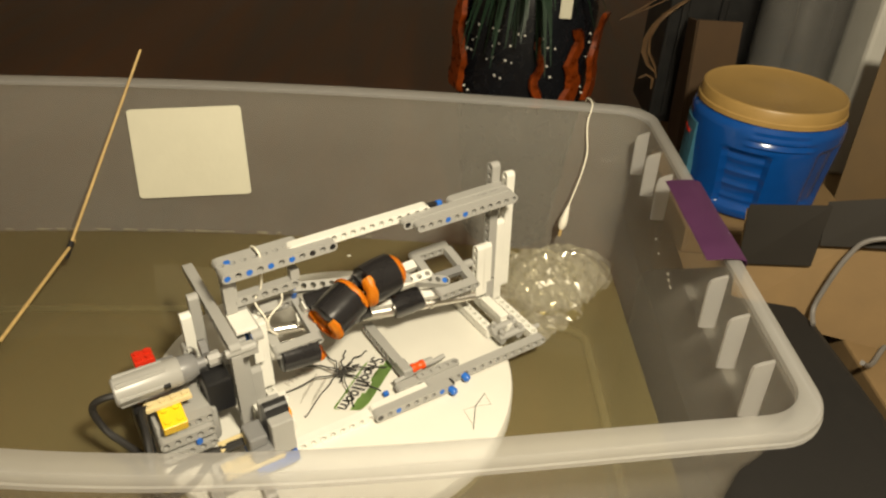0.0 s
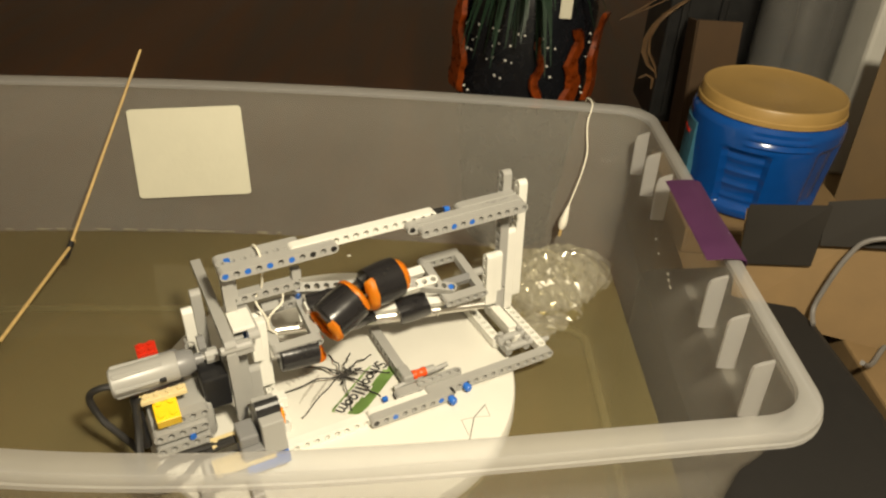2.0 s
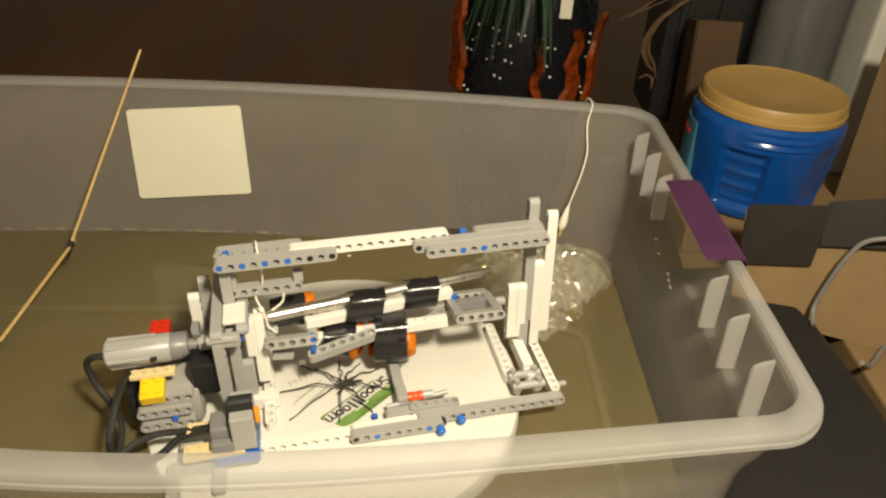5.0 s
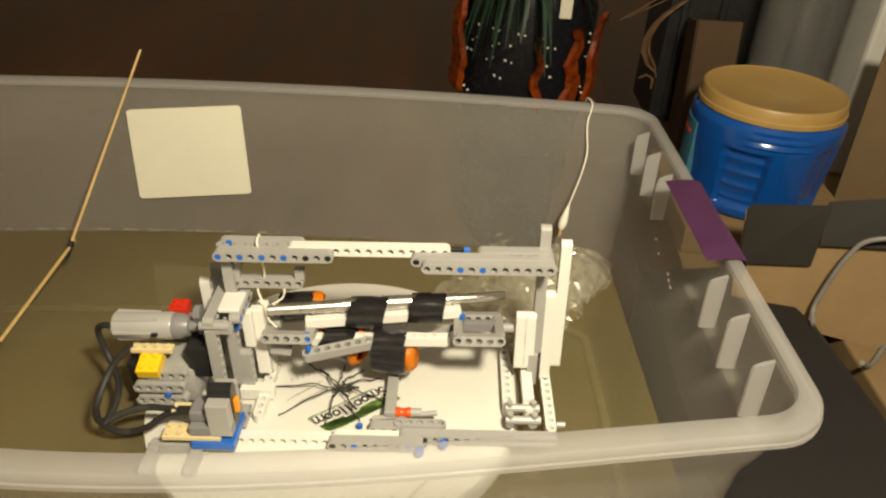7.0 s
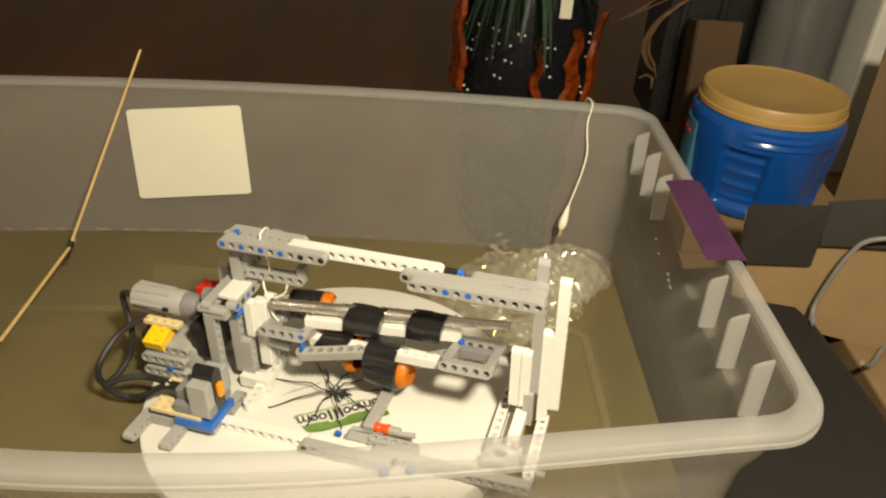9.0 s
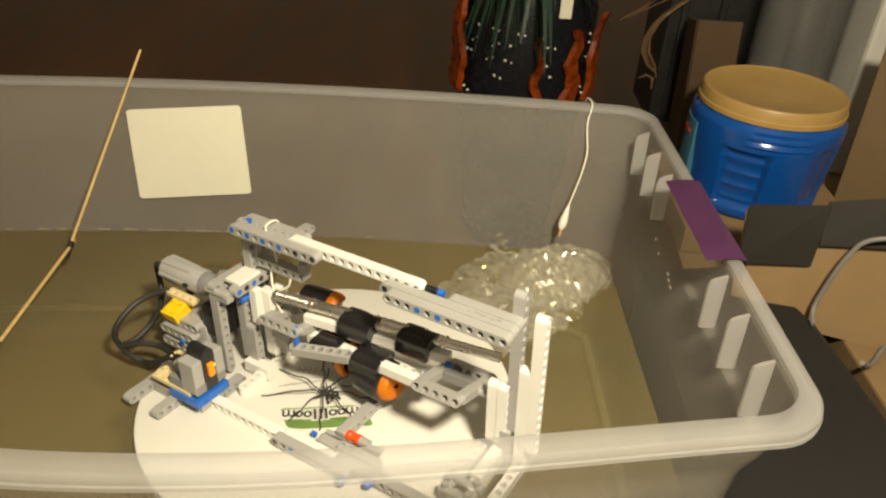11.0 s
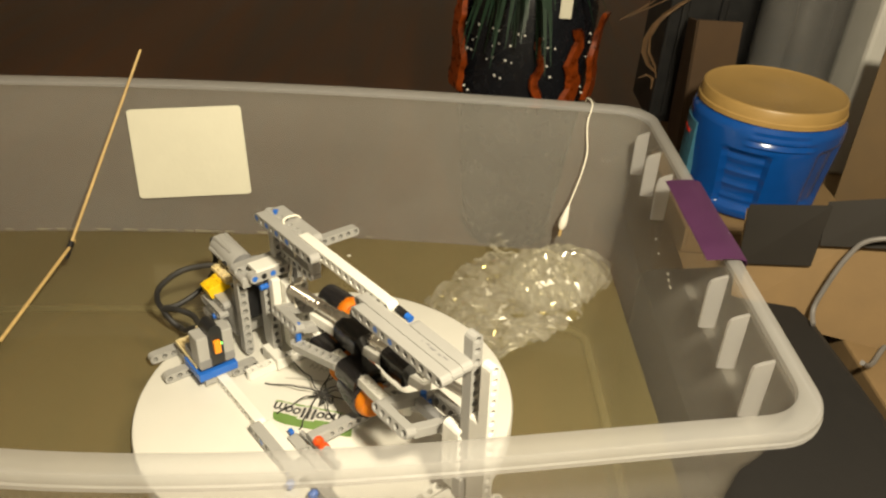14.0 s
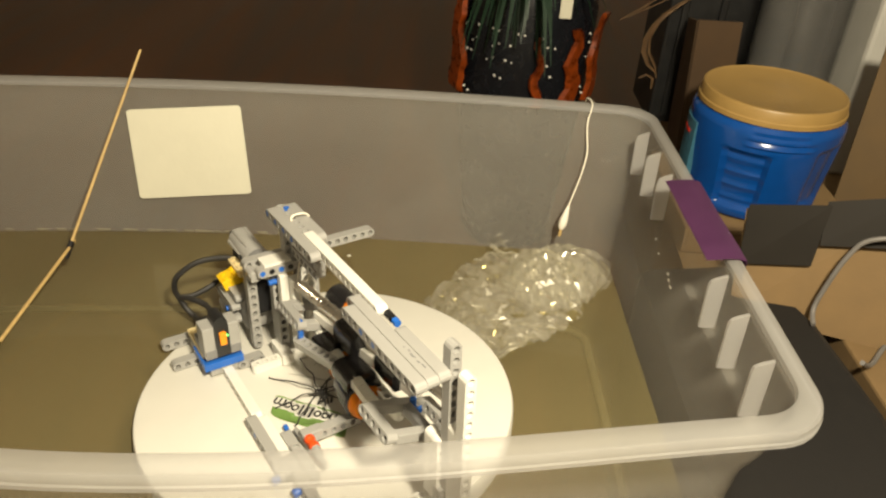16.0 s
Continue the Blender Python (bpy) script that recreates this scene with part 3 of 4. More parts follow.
    prof = [(-7.75, 2.6), (-6.3, 2.6)] + [(-7.025 + 0.725 * math.cos(radians(a)), 6.4 + 0.9 * math.sin(radians(a))) for a in range(0, 181, 20)]
    loft(bm, [[P(-0.5, y, z) for y, z in prof], [P(1.62, y, z) for y, z in prof]])
    part("dome", bm, BLACK, rec, "glossy black lens dome")
    mbox(rec, "switch", 1.5, 2.0, -7.35, -6.65, 4.1, 5.6, ORANGE, 0.12, "orange switch lever")
    bm = bmesh.new()
    bmesh.ops.create_icosphere(bm, subdivisions=2, radius=0.15 * M, matrix=Matrix.Translation(P(1.62, -6.5, 5.0)))
    part("led", bm, LED, rec, "small lit green lamp", smooth=True)
    arm(g, 4, (-6.0, -11.2, 0.6), along="y", drill="x")
    arm(g, 4, (-2.0, -11.2, 0.6), along="y", drill="x")
    arm(g, 5, (-6.0, -8.3, 0.7), along="x", drill="z")
    arm(g, 3, (1.1, -5.3, 0.6), along="y", drill="x")
    mbox(g, "spacer", -5.6, 1.4, -8.6, -5.6, 0.3, 1.2, GREY)
    # cables
    for pts in ([(-10.4, -1.0, 8.6), (-12.2, -0.7, 8.7), (-13.2, -0.2, 7.5), (-12.7, -0.6, 5.1), (-11.6, -2.0, 4.0), (-10.5, -4.2, 3.6), (-10.4, -6.4, 3.0), (-10.6, -8.1, 3.1)],
                [(-8.4, -1.4, 6.6), (-9.6, -2.3, 7.1), (-9.9, -5.5, 7.4), (-10.4, -7.9, 6.0), (-10.7, -8.4, 4.4), (-10.6, -8.1, 3.1), (-10.0, -7.6, 1.7), (-8.9, -7.0, 1.0), (-7.1, -7.0, 1.7), (-5.2, -6.5, 2.9), (-2.6, -7.0, 3.8)],
                [(-10.6, -8.1, 3.1), (-8.8, -7.0, 3.5), (-7.2, -6.0, 3.2), (-5.0, -6.2, 3.3), (-2.6, -6.8, 3.9)]):
        bm = bmesh.new()
        tube(bm, [P(*p) for p in pts], 0.32 * M, 8)
        part("cable", bm, RUBBER, g, "black flat cable", smooth=True)


ROTOR_Y, ROTOR_Z = 2.06, 7.15


def build_rotor():
    """The turning inner frame, at rest, about its own axis."""
    global OFFSET
    OFFSET = P(9.35, ROTOR_Y, ROTOR_Z)
    bm = bmesh.new()
    rod(bm, P(3.0, ROTOR_Y, ROTOR_Z), P(4.2, ROTOR_Y, ROTOR_Z), 0.45 * M, n=12)
    rotor = part("rotor", bm, GREY, machine, "turning inner frame with black taped canisters and a chrome antenna")
    axle(rotor, (25.8, ROTOR_Y, ROTOR_Z), (27.4, ROTOR_Y, ROTOR_Z), GREY, 0.45, "hub")

    def bar(a, b, w, h, mat, name):
        bm = bmesh.new()
        va, vb = P(*a), P(*b)
        d = vb - va
        m = Matrix.Translation(va) @ d.to_track_quat("X", "Z").to_matrix().to_4x4()
        box(bm, 0, d.length, -w * M, w * M, -h * M, h * M, 0.06 * M, m)
        return part(name, bm, mat, rotor)

    def open_frame(x0, n, front, back):
        """Rectangular frame with drilled long bars at front and back (y, z)."""
        f, b = Vector((0, *front)), Vector((0, *back))
        way = (b - f).normalized()
        for p in (f, b):
            arm(rotor, n, (x0, p.y, p.z), drill=way, name="frame_bar")
        for x in (x0, x0 + n - 1):
            p, q = f + way * 0.48, b - way * 0.48
            bar((x, p.y, p.z), (x, q.y, q.z), 0.46, 0.46, GREY, "frame_bar")
    open_frame(21.9, 5, (-1.15, 8.15), (4.7, 6.3))
    open_frame(3.5, 5, (-0.85, 7.75), (4.6, 6.1))
    bar((22.4, 2.5, 7.0), (25.6, 2.5, 7.0), 0.4, 0.5, DGREY, "axle_block")
    pin(rotor, (22.3, 3.2, 7.2), "z", BLUE, 0.5)
    pin(rotor, (7.4, -0.85, 7.2), "z", BLUE, 1.05)
    bar((6.9, 1.25, 8.05), (22.1, 3.85, 7.75), 0.5, 0.52, WHITE, "white_beam")
    wb = bar((7.4, 1.1, 6.0), (20.9, 0.2, 7.0), 0.5, 0.5, WHITE, "white_beam")
    for k in range(13):
        f = (k + 0.5) / 13.5
        bm = bmesh.new()
        p = Vector((7.4, 1.1, 6.5)).lerp(Vector((20.9, 0.2, 7.5)), f)
        rod(bm, P(*(p - Vector((0, 0, 0.05)))), P(*(p + Vector((0, 0, 0.16)))), 0.28 * M, n=10)
        part("stud", bm, WHITE, wb)
    arm(rotor, 9, (12.6, 2.5, 5.3), along=(1, 0.02, -0.05), drill="z", mat=WHITE, name="white_beam")
    arm(rotor, 7, (7.3, -1.1, 5.75), along=(1, 0.18, 0.14), drill=(0, 0.2, -1), name="grey_beam")
    arm(rotor, 7, (17.0, 2.0, 4.6), along=(0.93, 0.28, 0.2), drill="z", name="grey_beam")
    pin(rotor, (22.4, 3.7, 5.9), "z", BLUE, 0.7)
    bar((3.4, 0.2, 5.6), (5.4, 0.4, 5.2), 0.45, 0.45, GREY, "connector")

    # telescoping antenna in sections
    a, e = Vector((3.55, 0.72, 9.80)), Vector((26.58, 5.3, 8.75))
    last = 0.0
    for i, (s, r) in enumerate(((0.17, 0.50), (0.30, 0.58), (0.50, 0.68), (0.68, 0.68), (0.76, 0.58), (1.0, 0.48))):
        bm = bmesh.new()
        rod(bm, P(*(a + (e - a) * last)), P(*(a + (e - a) * s)), r * M, n=14)
        part("antenna_section", bm, STEEL, rotor, "chromed telescoping antenna section", smooth=True)
        last = s
    for s0 in (0.178, 0.30, 0.47, 0.50, 0.53, 0.68, 0.77):
        bm = bmesh.new()
        p0, p1 = a + (e - a) * s0, a + (e - a) * (s0 + 0.008)
        rod(bm, P(*p0), P(*p1), (0.66 if s0 < 0.4 or s0 > 0.7 else 0.76) * M, n=14)
        part("antenna_ring", bm, STEEL, rotor, smooth=True)
    for k in range(11):
        bm = bmesh.new()
        s0 = 0.012 + 0.014 * k
        rod(bm, P(*(a + (e - a) * s0)), P(*(a + (e - a) * (s0 + 0.007))), 0.60 * M, n=14)
        part("antenna_ring", bm, STEEL, rotor, smooth=True)
    # wraps of black tape round antenna and beam
    def wrap(x0, x1, cy, cz, ry, rz, lean=0.0):
        bm = bmesh.new()
        loops = []
        for k in range(5):
            x = x0 + (x1 - x0) * k / 4
            g = 1.0 + 0.03 * math.sin(k * 2.1 + x0)
            loops.append([P(x + lean * math.sin(t), cy + ry * g * math.copysign(abs(math.cos(t)) ** 0.6, math.cos(t)), cz + rz * g * math.copysign(abs(math.sin(t)) ** 0.6, math.sin(t))) for t in [2 * math.pi * j / 24 for j in range(24)]])
        loft(bm, loops)
        return part("tape_wrap", bm, TAPE, rotor, "black electrical tape wrap", smooth=True)
    wrap(11.0, 14.6, 2.25, 8.6, 1.25, 1.5, 0.4)
    wrap(17.0, 20.4, 3.4, 8.4, 1.22, 1.45, 0.3)
    wrap(8.2, 11.2, 0.9, 6.1, 1.0, 0.95, 0.6)
    wrap(13.4, 16.6, 1.1, 6.1, 1.5, 1.3, 0.3)

    # taped canisters with orange ends
    def canister(a, b, r, cap_a, cap_b):
        """cap_a, cap_b: length of the orange strip, its first angle, its sweep, its inner edge and its width against the can."""
        a, b = Vector(a), Vector(b)
        d = b - a
        bm = bmesh.new()
        turned(bm, P(*a), d, [(0, 0.9 * r * M), (0.0008, r * M), (d.length * M * 0.5, 1.03 * r * M), (d.length * M - 0.0008, r * M), (d.length * M, 0.9 * r * M)], n=26)
        can = part("canister", bm, TAPE, rotor, "canister wrapped in black tape", smooth=True)
        for end, way, size, start, sweep, inner, fit in ((a, -1, *cap_a), (b, 1, *cap_b)):
            if not size:
                continue
            bm = bmesh.new()
            q = (d * way).to_track_quat("Z", "Y")
            rows = []
            for k in range(19):
                t = radians(start + sweep * k / 18)
                torn = 1 + 0.35 * math.sin(k * 1.9 + a.x) * (0.3 + 0.7 * abs(k - 9) / 9)
                row = []
                for rr, s in ((1.05, -0.35 * torn), (1.06, 0.1), (0.98, 0.55), (0.80, 0.85), (inner, 0.8 + 0.12 * math.sin(k * 1.3))):
                    row.append(bm.verts.new(P(*(end + q @ Vector((fit * r * rr * math.cos(t), fit * r * rr * math.sin(t), s * size))))))
                rows.append(row)
            for r0, r1 in zip(rows, rows[1:]):
                for k in range(4):
                    bm.faces.new((r0[k], r0[k + 1], r1[k + 1], r1[k]))
            bmesh.ops.solidify(bm, geom=bm.faces[:], thickness=0.0004)
            part("cap", bm, ORANGE, can, "torn orange tape cap", smooth=True)
        return can
    canister((13.5, 1.85, 4.15), (17.0, 1.30, 4.2), 2.12, (0.75, 60, 210, 0.55, 1.0), (0.95, 0, 360, 0.15, 0.80))
    canister((8.6, 3.8, 4.85), (12.0, 2.3, 4.35), 2.1, (0.6, 20, 230, 0.60, 1.0), (0.6, 90, 250, 0.72, 1.0))
    canister((3.6, 4.9, 7.1), (7.4, 5.1, 7.3), 1.45, (0, 0, 0, 0, 1), (0.9, 30, 200, 0.45, 0.95))
    OFFSET = Vector((0, 0, 0))
    rotor.location = P(9.35, ROTOR_Y, ROTOR_Z)
    return rotor


def rotor_rows():
    turns = ((0.0, 209), (1.5, 208), (2.2, 206), (2.4, 203), (2.6, 196), (2.8, 172), (3.0, 151), (3.2, 134), (3.4, 112), (3.5, 104), (3.6, 92), (3.8, 56), (4.0, 28),
             (4.2, 4), (4.4, -3), (4.7, 1), (5.0, 0), (6.3, 0), (9.0, 0), (12.0, 0), (16.0, 0))
    at = P(9.35, ROTOR_Y, ROTOR_Z)
    return [(t, pose(at.x, at.y, at.z, a, 0, 0)) for t, a in turns]


build_gantry()
build_right_end()
build_base()
build_left_end()
rotor = build_rotor()


# ---- print and wire on the disc ----
def build_disc_print():
    z0 = 0.03
    def flat(name, x, y, w, h, ang, mat, z=z0, t=0.03):
        bm = bmesh.new()
        m = Matrix.Translation(P(x, y, z)) @ pose(0, 0, 0, 0, 0, ang).to_4x4()
        box(bm, -w * M / 2, w * M / 2, -h * M / 2, h * M / 2, 0, t * M, 0, m)
        return part(name, bm, mat, disc)
    a = 37.0
    ca, sa = math.cos(radians(a)), math.sin(radians(a))

    def along(u, v):
        return 11.45 + u * ca - v * sa, -1.95 + u * sa + v * ca

    bm = bmesh.new()
    outline = []
    for k in range(40):
        t = 2 * math.pi * k / 40
        u, v = 4.15 * math.copysign(abs(math.cos(t)) ** 0.22, math.cos(t)), 1.5 * math.copysign(abs(math.sin(t)) ** 0.22, math.sin(t))
        outline.append(P(*along(u - 0.35 * v, v - 0.45 + 0.12 * math.sin(u * 1.1)), 0.03))
    bm.faces.new([bm.verts.new(p) for p in outline])
    bmesh.ops.solidify(bm, geom=bm.faces[:], thickness=0.0002)
    part("label_patch", bm, GREEN_INK, disc, "green printed patch")

    def ring(name, u, v, ro, ri, mat, z, sweep=360, turn=0):
        """A flat printed ring or arch."""
        bm = bmesh.new()
        n = 18
        lo = []
        for k in range(n + 1):
            t = radians(turn + sweep * k / n)
            lo.append([bm.verts.new(P(*along(u + r * 0.85 * math.cos(t), v + r * math.sin(t)), z)) for r in (ri, ro)])
        for p, q in zip(lo, lo[1:]):
            bm.faces.new((p[0], p[1], q[1], q[0]))
        bmesh.ops.solidify(bm, geom=bm.faces[:], thickness=0.0002)
        part(name, bm, mat, disc)
    # dark plain strokes with pale edges, in the rhythm of the print
    u = 4.0
    for i, (kind, w) in enumerate((("hook", 0.85), ("arch", 1.15), ("ring", 0.8), ("ring", 0.8), ("post", 0.42), ("post", 0.5), ("post", 0.55), ("ring", 0.8), ("ring", 0.8), ("arch", 1.15))):
        cu, v = u - w / 2, 0.10 * math.sin(i * 0.9)
        h = 1.45 if kind in ("post", "hook") else 1.05
        x, y = along(cu, v)
        flat("letter_edge", x, y, w + 0.20, h + 0.34, a + 4, FOAM, 0.07)
        if kind == "ring":
            ring("letter_stroke", cu, v, 0.48, 0.24, INK, 0.115)
        elif kind == "hook":
            ring("letter_stroke", cu, v + 0.30, 0.44, 0.20, INK, 0.115, 250, 20)
            ring("letter_stroke", cu, v - 0.34, 0.44, 0.20, INK, 0.115, 250, 200)
        elif kind == "arch":
            for o in (-0.27, 0.27):
                ring("letter_stroke", cu + o, v, 0.38, 0.16, INK, 0.115, 180, 180)
            for o in (-0.52, 0.0, 0.52):
                flat("letter_stroke", *along(cu + o, v + 0.2), 0.2, 0.75, a + 3, INK, 0.118)
        else:
            flat("letter_stroke", x, y, 0.26, h, a + 5, INK, 0.115)
        u -= w + 0.05
    for i in range(8):
        flat("print_bar", 5.2 + 0.33 * i, -0.9 + 0.30 * i, 1.5 - 0.25 * (i % 3), 0.10, a + 16, GREY_INK, 0.03)
        flat("print_bar", 6.0 + 0.33 * i, -1.7 + 0.30 * i, 1.3 - 0.2 * (i % 2), 0.10, a + 16, GREY_INK, 0.03)
    for i in range(5):
        flat("print_bar", 4.6 + i * 0.55, 1.75 + i * 0.27, 0.12, 0.75, 22, GREY_INK, 0.03)
        flat("print_bar", 4.8 + i * 0.55, 1.85 + i * 0.27, 0.34, 0.10, 22, GREY_INK, 0.034)
    # pencil squiggle
    bm = bmesh.new()
    for a1, b1 in (((17.7, -13.4), (19.6, -10.9)), ((19.6, -10.9), (21.4, -9.9))):
        rod(bm, P(*a1, 0.07), P(*b1, 0.07), 0.04 * M, n=5)
    part("pen_mark", bm, INK, disc)
    bm = bmesh.new()
    loop = ((21.4, -9.9), (21.1, -11.5), (19.6, -10.9), (18.3, -10.7), (18.0, -12.8))
    for a1, b1 in zip(loop, loop[1:]):
        rod(bm, P(*a1, 0.06), P(*b1, 0.06), 0.025 * M, n=5)
    part("pen_mark", bm, GREY_INK, disc, "faint grey pencil mark")


build_disc_print()


def build_spider():
    """Black bent-wire spider on the disc."""
    root = part("wire_spider", bmesh.new(), INK, machine, "black bent wire spider")
    c = Vector((9.9, -0.2, 0.75))
    ends = [(6.0, 4.2), (7.4, 3.4), (9.9, 4.1), (12.0, 3.3), (13.9, 2.1), (14.6, -1.3), (12.4, -4.1), (9.1, -4.7), (4.4, -3.5), (2.4, 0.5)]
    for i, (x, y) in enumerate(ends):
        bm = bmesh.new()
        e = Vector((x, y, 0.12))
        side = Vector((c.y - e.y, e.x - c.x, 0)).normalized()
        pts = [c]
        for f, lift, sway in ((0.18, 0.25, 0.14), (0.36, 0.45, -0.16), (0.55, 0.35, 0.12), (0.75, 0.12, -0.14), (0.92, 0.02, 0.06)):
            pts.append(c.lerp(e, f) + side * sway * math.cos(i * 2.7 + f * 3) + Vector((0, 0, lift)))
        tube(bm, [P(*p) for p in pts + [e]], 0.072 * M, 6, 3)
        part("leg", bm, INK, root)
        bm = bmesh.new()
        bmesh.ops.create_icosphere(bm, subdivisions=1, radius=0.11 * M, matrix=Matrix.Translation(P(*e)))
        part("foot", bm, INK, root)
    bm = bmesh.new()
    for i in range(22):
        r = random.Random(i)
        p = c + Vector((r.uniform(-0.6, 1.5), r.uniform(-0.6, 0.5), r.uniform(-0.5, 0.3)))
        q = p + Vector((r.uniform(-0.7, 0.9), r.uniform(-0.6, 0.6), r.uniform(-0.2, 0.3)))
        rod(bm, P(*p), P(*q), 0.11 * M, n=6)
    part("coil", bm, INK, root)


build_spider()


# ---- things on and in the tote ----
def build_card():
    bm = bmesh.new()
    cs = [(-0.3295, 0.1256), (-0.2150, 0.1342), (-0.2088, 0.0382), (-0.3263, 0.0290)]
    pts = []
    for i, (x, z) in enumerate(cs):
        for s in (0.06, 0.02):
            nx, nz = cs[i - 1]
            pts.append((x + (nx - x) * s, z + (nz - z) * s))
        nx, nz = cs[(i + 1) % 4]
        pts.append((x + (nx - x) * 0.03, z + (nz - z) * 0.03))
    front = [wall_back_point(x, z) + Vector((0, -0.0015, 0)) for x, z in pts]
    back = [p + Vector((0, 0.0010, 0)) for p in front]
    loft(bm, [front, back])
    thing("white_card", bm, PAPER, "white rectangular card stuck on the tote wall", "card")


build_card()


def build_stick():
    top, tape, low = Vector((-0.3143, 0.7469, 0.1811)), Vector((-0.3645, 0.623, 0.0190)), Vector((-0.375, 0.504, 0.0))
    s = empty("bamboo_stick", "two thin bamboo skewers joined with black tape", "stick")
    bm = bmesh.new()
    rod(bm, top, tape, 0.0013, 0.0016, n=10)
    part("skewer", bm, BAMBOO, s, smooth=True)
    bm = bmesh.new()
    rod(bm, tape + Vector((0.002, 0.01, 0.004)), low, 0.0016, 0.0017, n=10)
    part("skewer", bm, BAMBOO, s, smooth=True)
    bm = bmesh.new()
    d = (top - tape).normalized()
    rod(bm, tape - d * 0.009, tape + d * 0.009, 0.0034, 0.0028, n=10)
    part("tape", bm, TAPE, s, "black tape joint", smooth=True)


build_stick()


def build_string():
    s = empty("string_with_plug", "white string with a cream rubber plug hung over the rim", "string")
    bm = bmesh.new()
    tube(bm, [(0.140, 0.772, 0.147), (0.1405, 0.765, 0.153), (0.1432, 0.752, 0.1535), (0.1425, 0.745, 0.149), (0.1395, 0.739, 0.136), (0.1405, 0.733, 0.122), (0.1418, 0.727, 0.108), (0.1375, 0.717, 0.088), (0.1290, 0.7065, 0.062), (0.1272, 0.7045, 0.056)], 0.0008, 6)
    part("cord", bm, STRING, s, smooth=True)
    bm = bmesh.new()
    turned(bm, (0.1275, 0.705, 0.057), (-0.20, -0.18, -1), [(0, 0.0013), (0.006, 0.0026), (0.016, 0.0044), (0.022, 0.0042), (0.026, 0.0025)], n=16)
    part("plug", bm, COTTON, s, smooth=True)
    bm = bmesh.new()
    turned(bm, (0.1225, 0.7005, 0.0315), (-0.1, -0.15, -1), [(0, 0.0018), (0.008, 0.0014)], n=10)
    part("tip", bm, BAMBOO, s, "brown tip", smooth=True)


build_string()


def build_purple_tape():
    bm = bmesh.new()
    prof = [(-0.0270, 0.1505), (-0.012, 0.1528), (-0.004, 0.1530), (0.0018, 0.1515), (0.0022, 0.134)]
    loops = []
    for k in range(9):
        y = 0.466 + (0.588 - 0.466) * k / 8
        loops.append([(right_x(y) + px - 0.001, y, pz + 0.0003 * math.sin(k)) for px, pz in prof] + [(right_x(y) + px * 0.985 - 0.0012, y, pz - 0.0006) for px, pz in reversed(prof)])
    loft(bm, loops)
    thing("purple_tape", bm, PURPLE, "strip of purple tape wrapped over the tote rim", "tape", smooth=True)


build_purple_tape()


FILM = see_through(material("clear_film", (0.94, 0.91, 0.79), 0.13, metal=0.55, var=0.1), 0.74, (0.97, 0.96, 0.90))


def film_sheet(bm, c, along, L, W, lift, seed, nu, nv, rough):
    """One sheet of crumpled film: a wavy oval broken into flat tilted facets between sharp folds."""
    axis = Vector((math.cos(along), math.sin(along), 0))
    side = Vector((axis.y, -axis.x, 0))
    rnd = random.Random(int(seed * 10))
    grid = []
    for i in range(nu + 1):
        row = []
        for j in range(nv + 1):
            loose = 0 < i < nu and 0 < j < nv
            u = 2 * (i + (rnd.uniform(-0.42, 0.42) if loose else 0)) / nu - 1
            v = 2 * (j + (rnd.uniform(-0.42, 0.42) if loose else 0)) / nv - 1
            x, y = u * math.sqrt(1 - v * v / 2), v * math.sqrt(1 - u * u / 2)
            r = min(math.hypot(x, y), 1)
            a = math.atan2(y, x)
            edge = 1 + r * r * (0.20 * noise.noise((math.cos(a) * 1.6, math.sin(a) * 1.6, seed)) + 0.14 * noise.noise((math.cos(a) * 5, math.sin(a) * 5, seed + 4)))
            p = Vector(c) + axis * x * L * edge + side * y * W * edge
            broad = noise.noise((p.x * 26, p.y * 40, seed + 1.7))
            fold = 0.5 - abs(noise.noise((p.x * 45 - p.y * 20, p.y * 95 + p.x * 40, seed + 8.1)))
            p.z += (1 - r ** 4) * lift + (1 - 0.6 * r ** 3) * (0.011 * broad + 0.016 * fold) + rnd.uniform(-rough, rough)
            row.append(bm.verts.new(p))
        grid.append(row)
    for i in range(nu):
        for j in range(nv):
            a, b, d, e = grid[i][j], grid[i + 1][j], grid[i + 1][j + 1], grid[i][j + 1]
            if rnd.random() < 0.5:
                bm.faces.new((a, b, d)), bm.faces.new((a, d, e))
            else:
                bm.faces.new((a, b, e)), bm.faces.new((b, d, e))


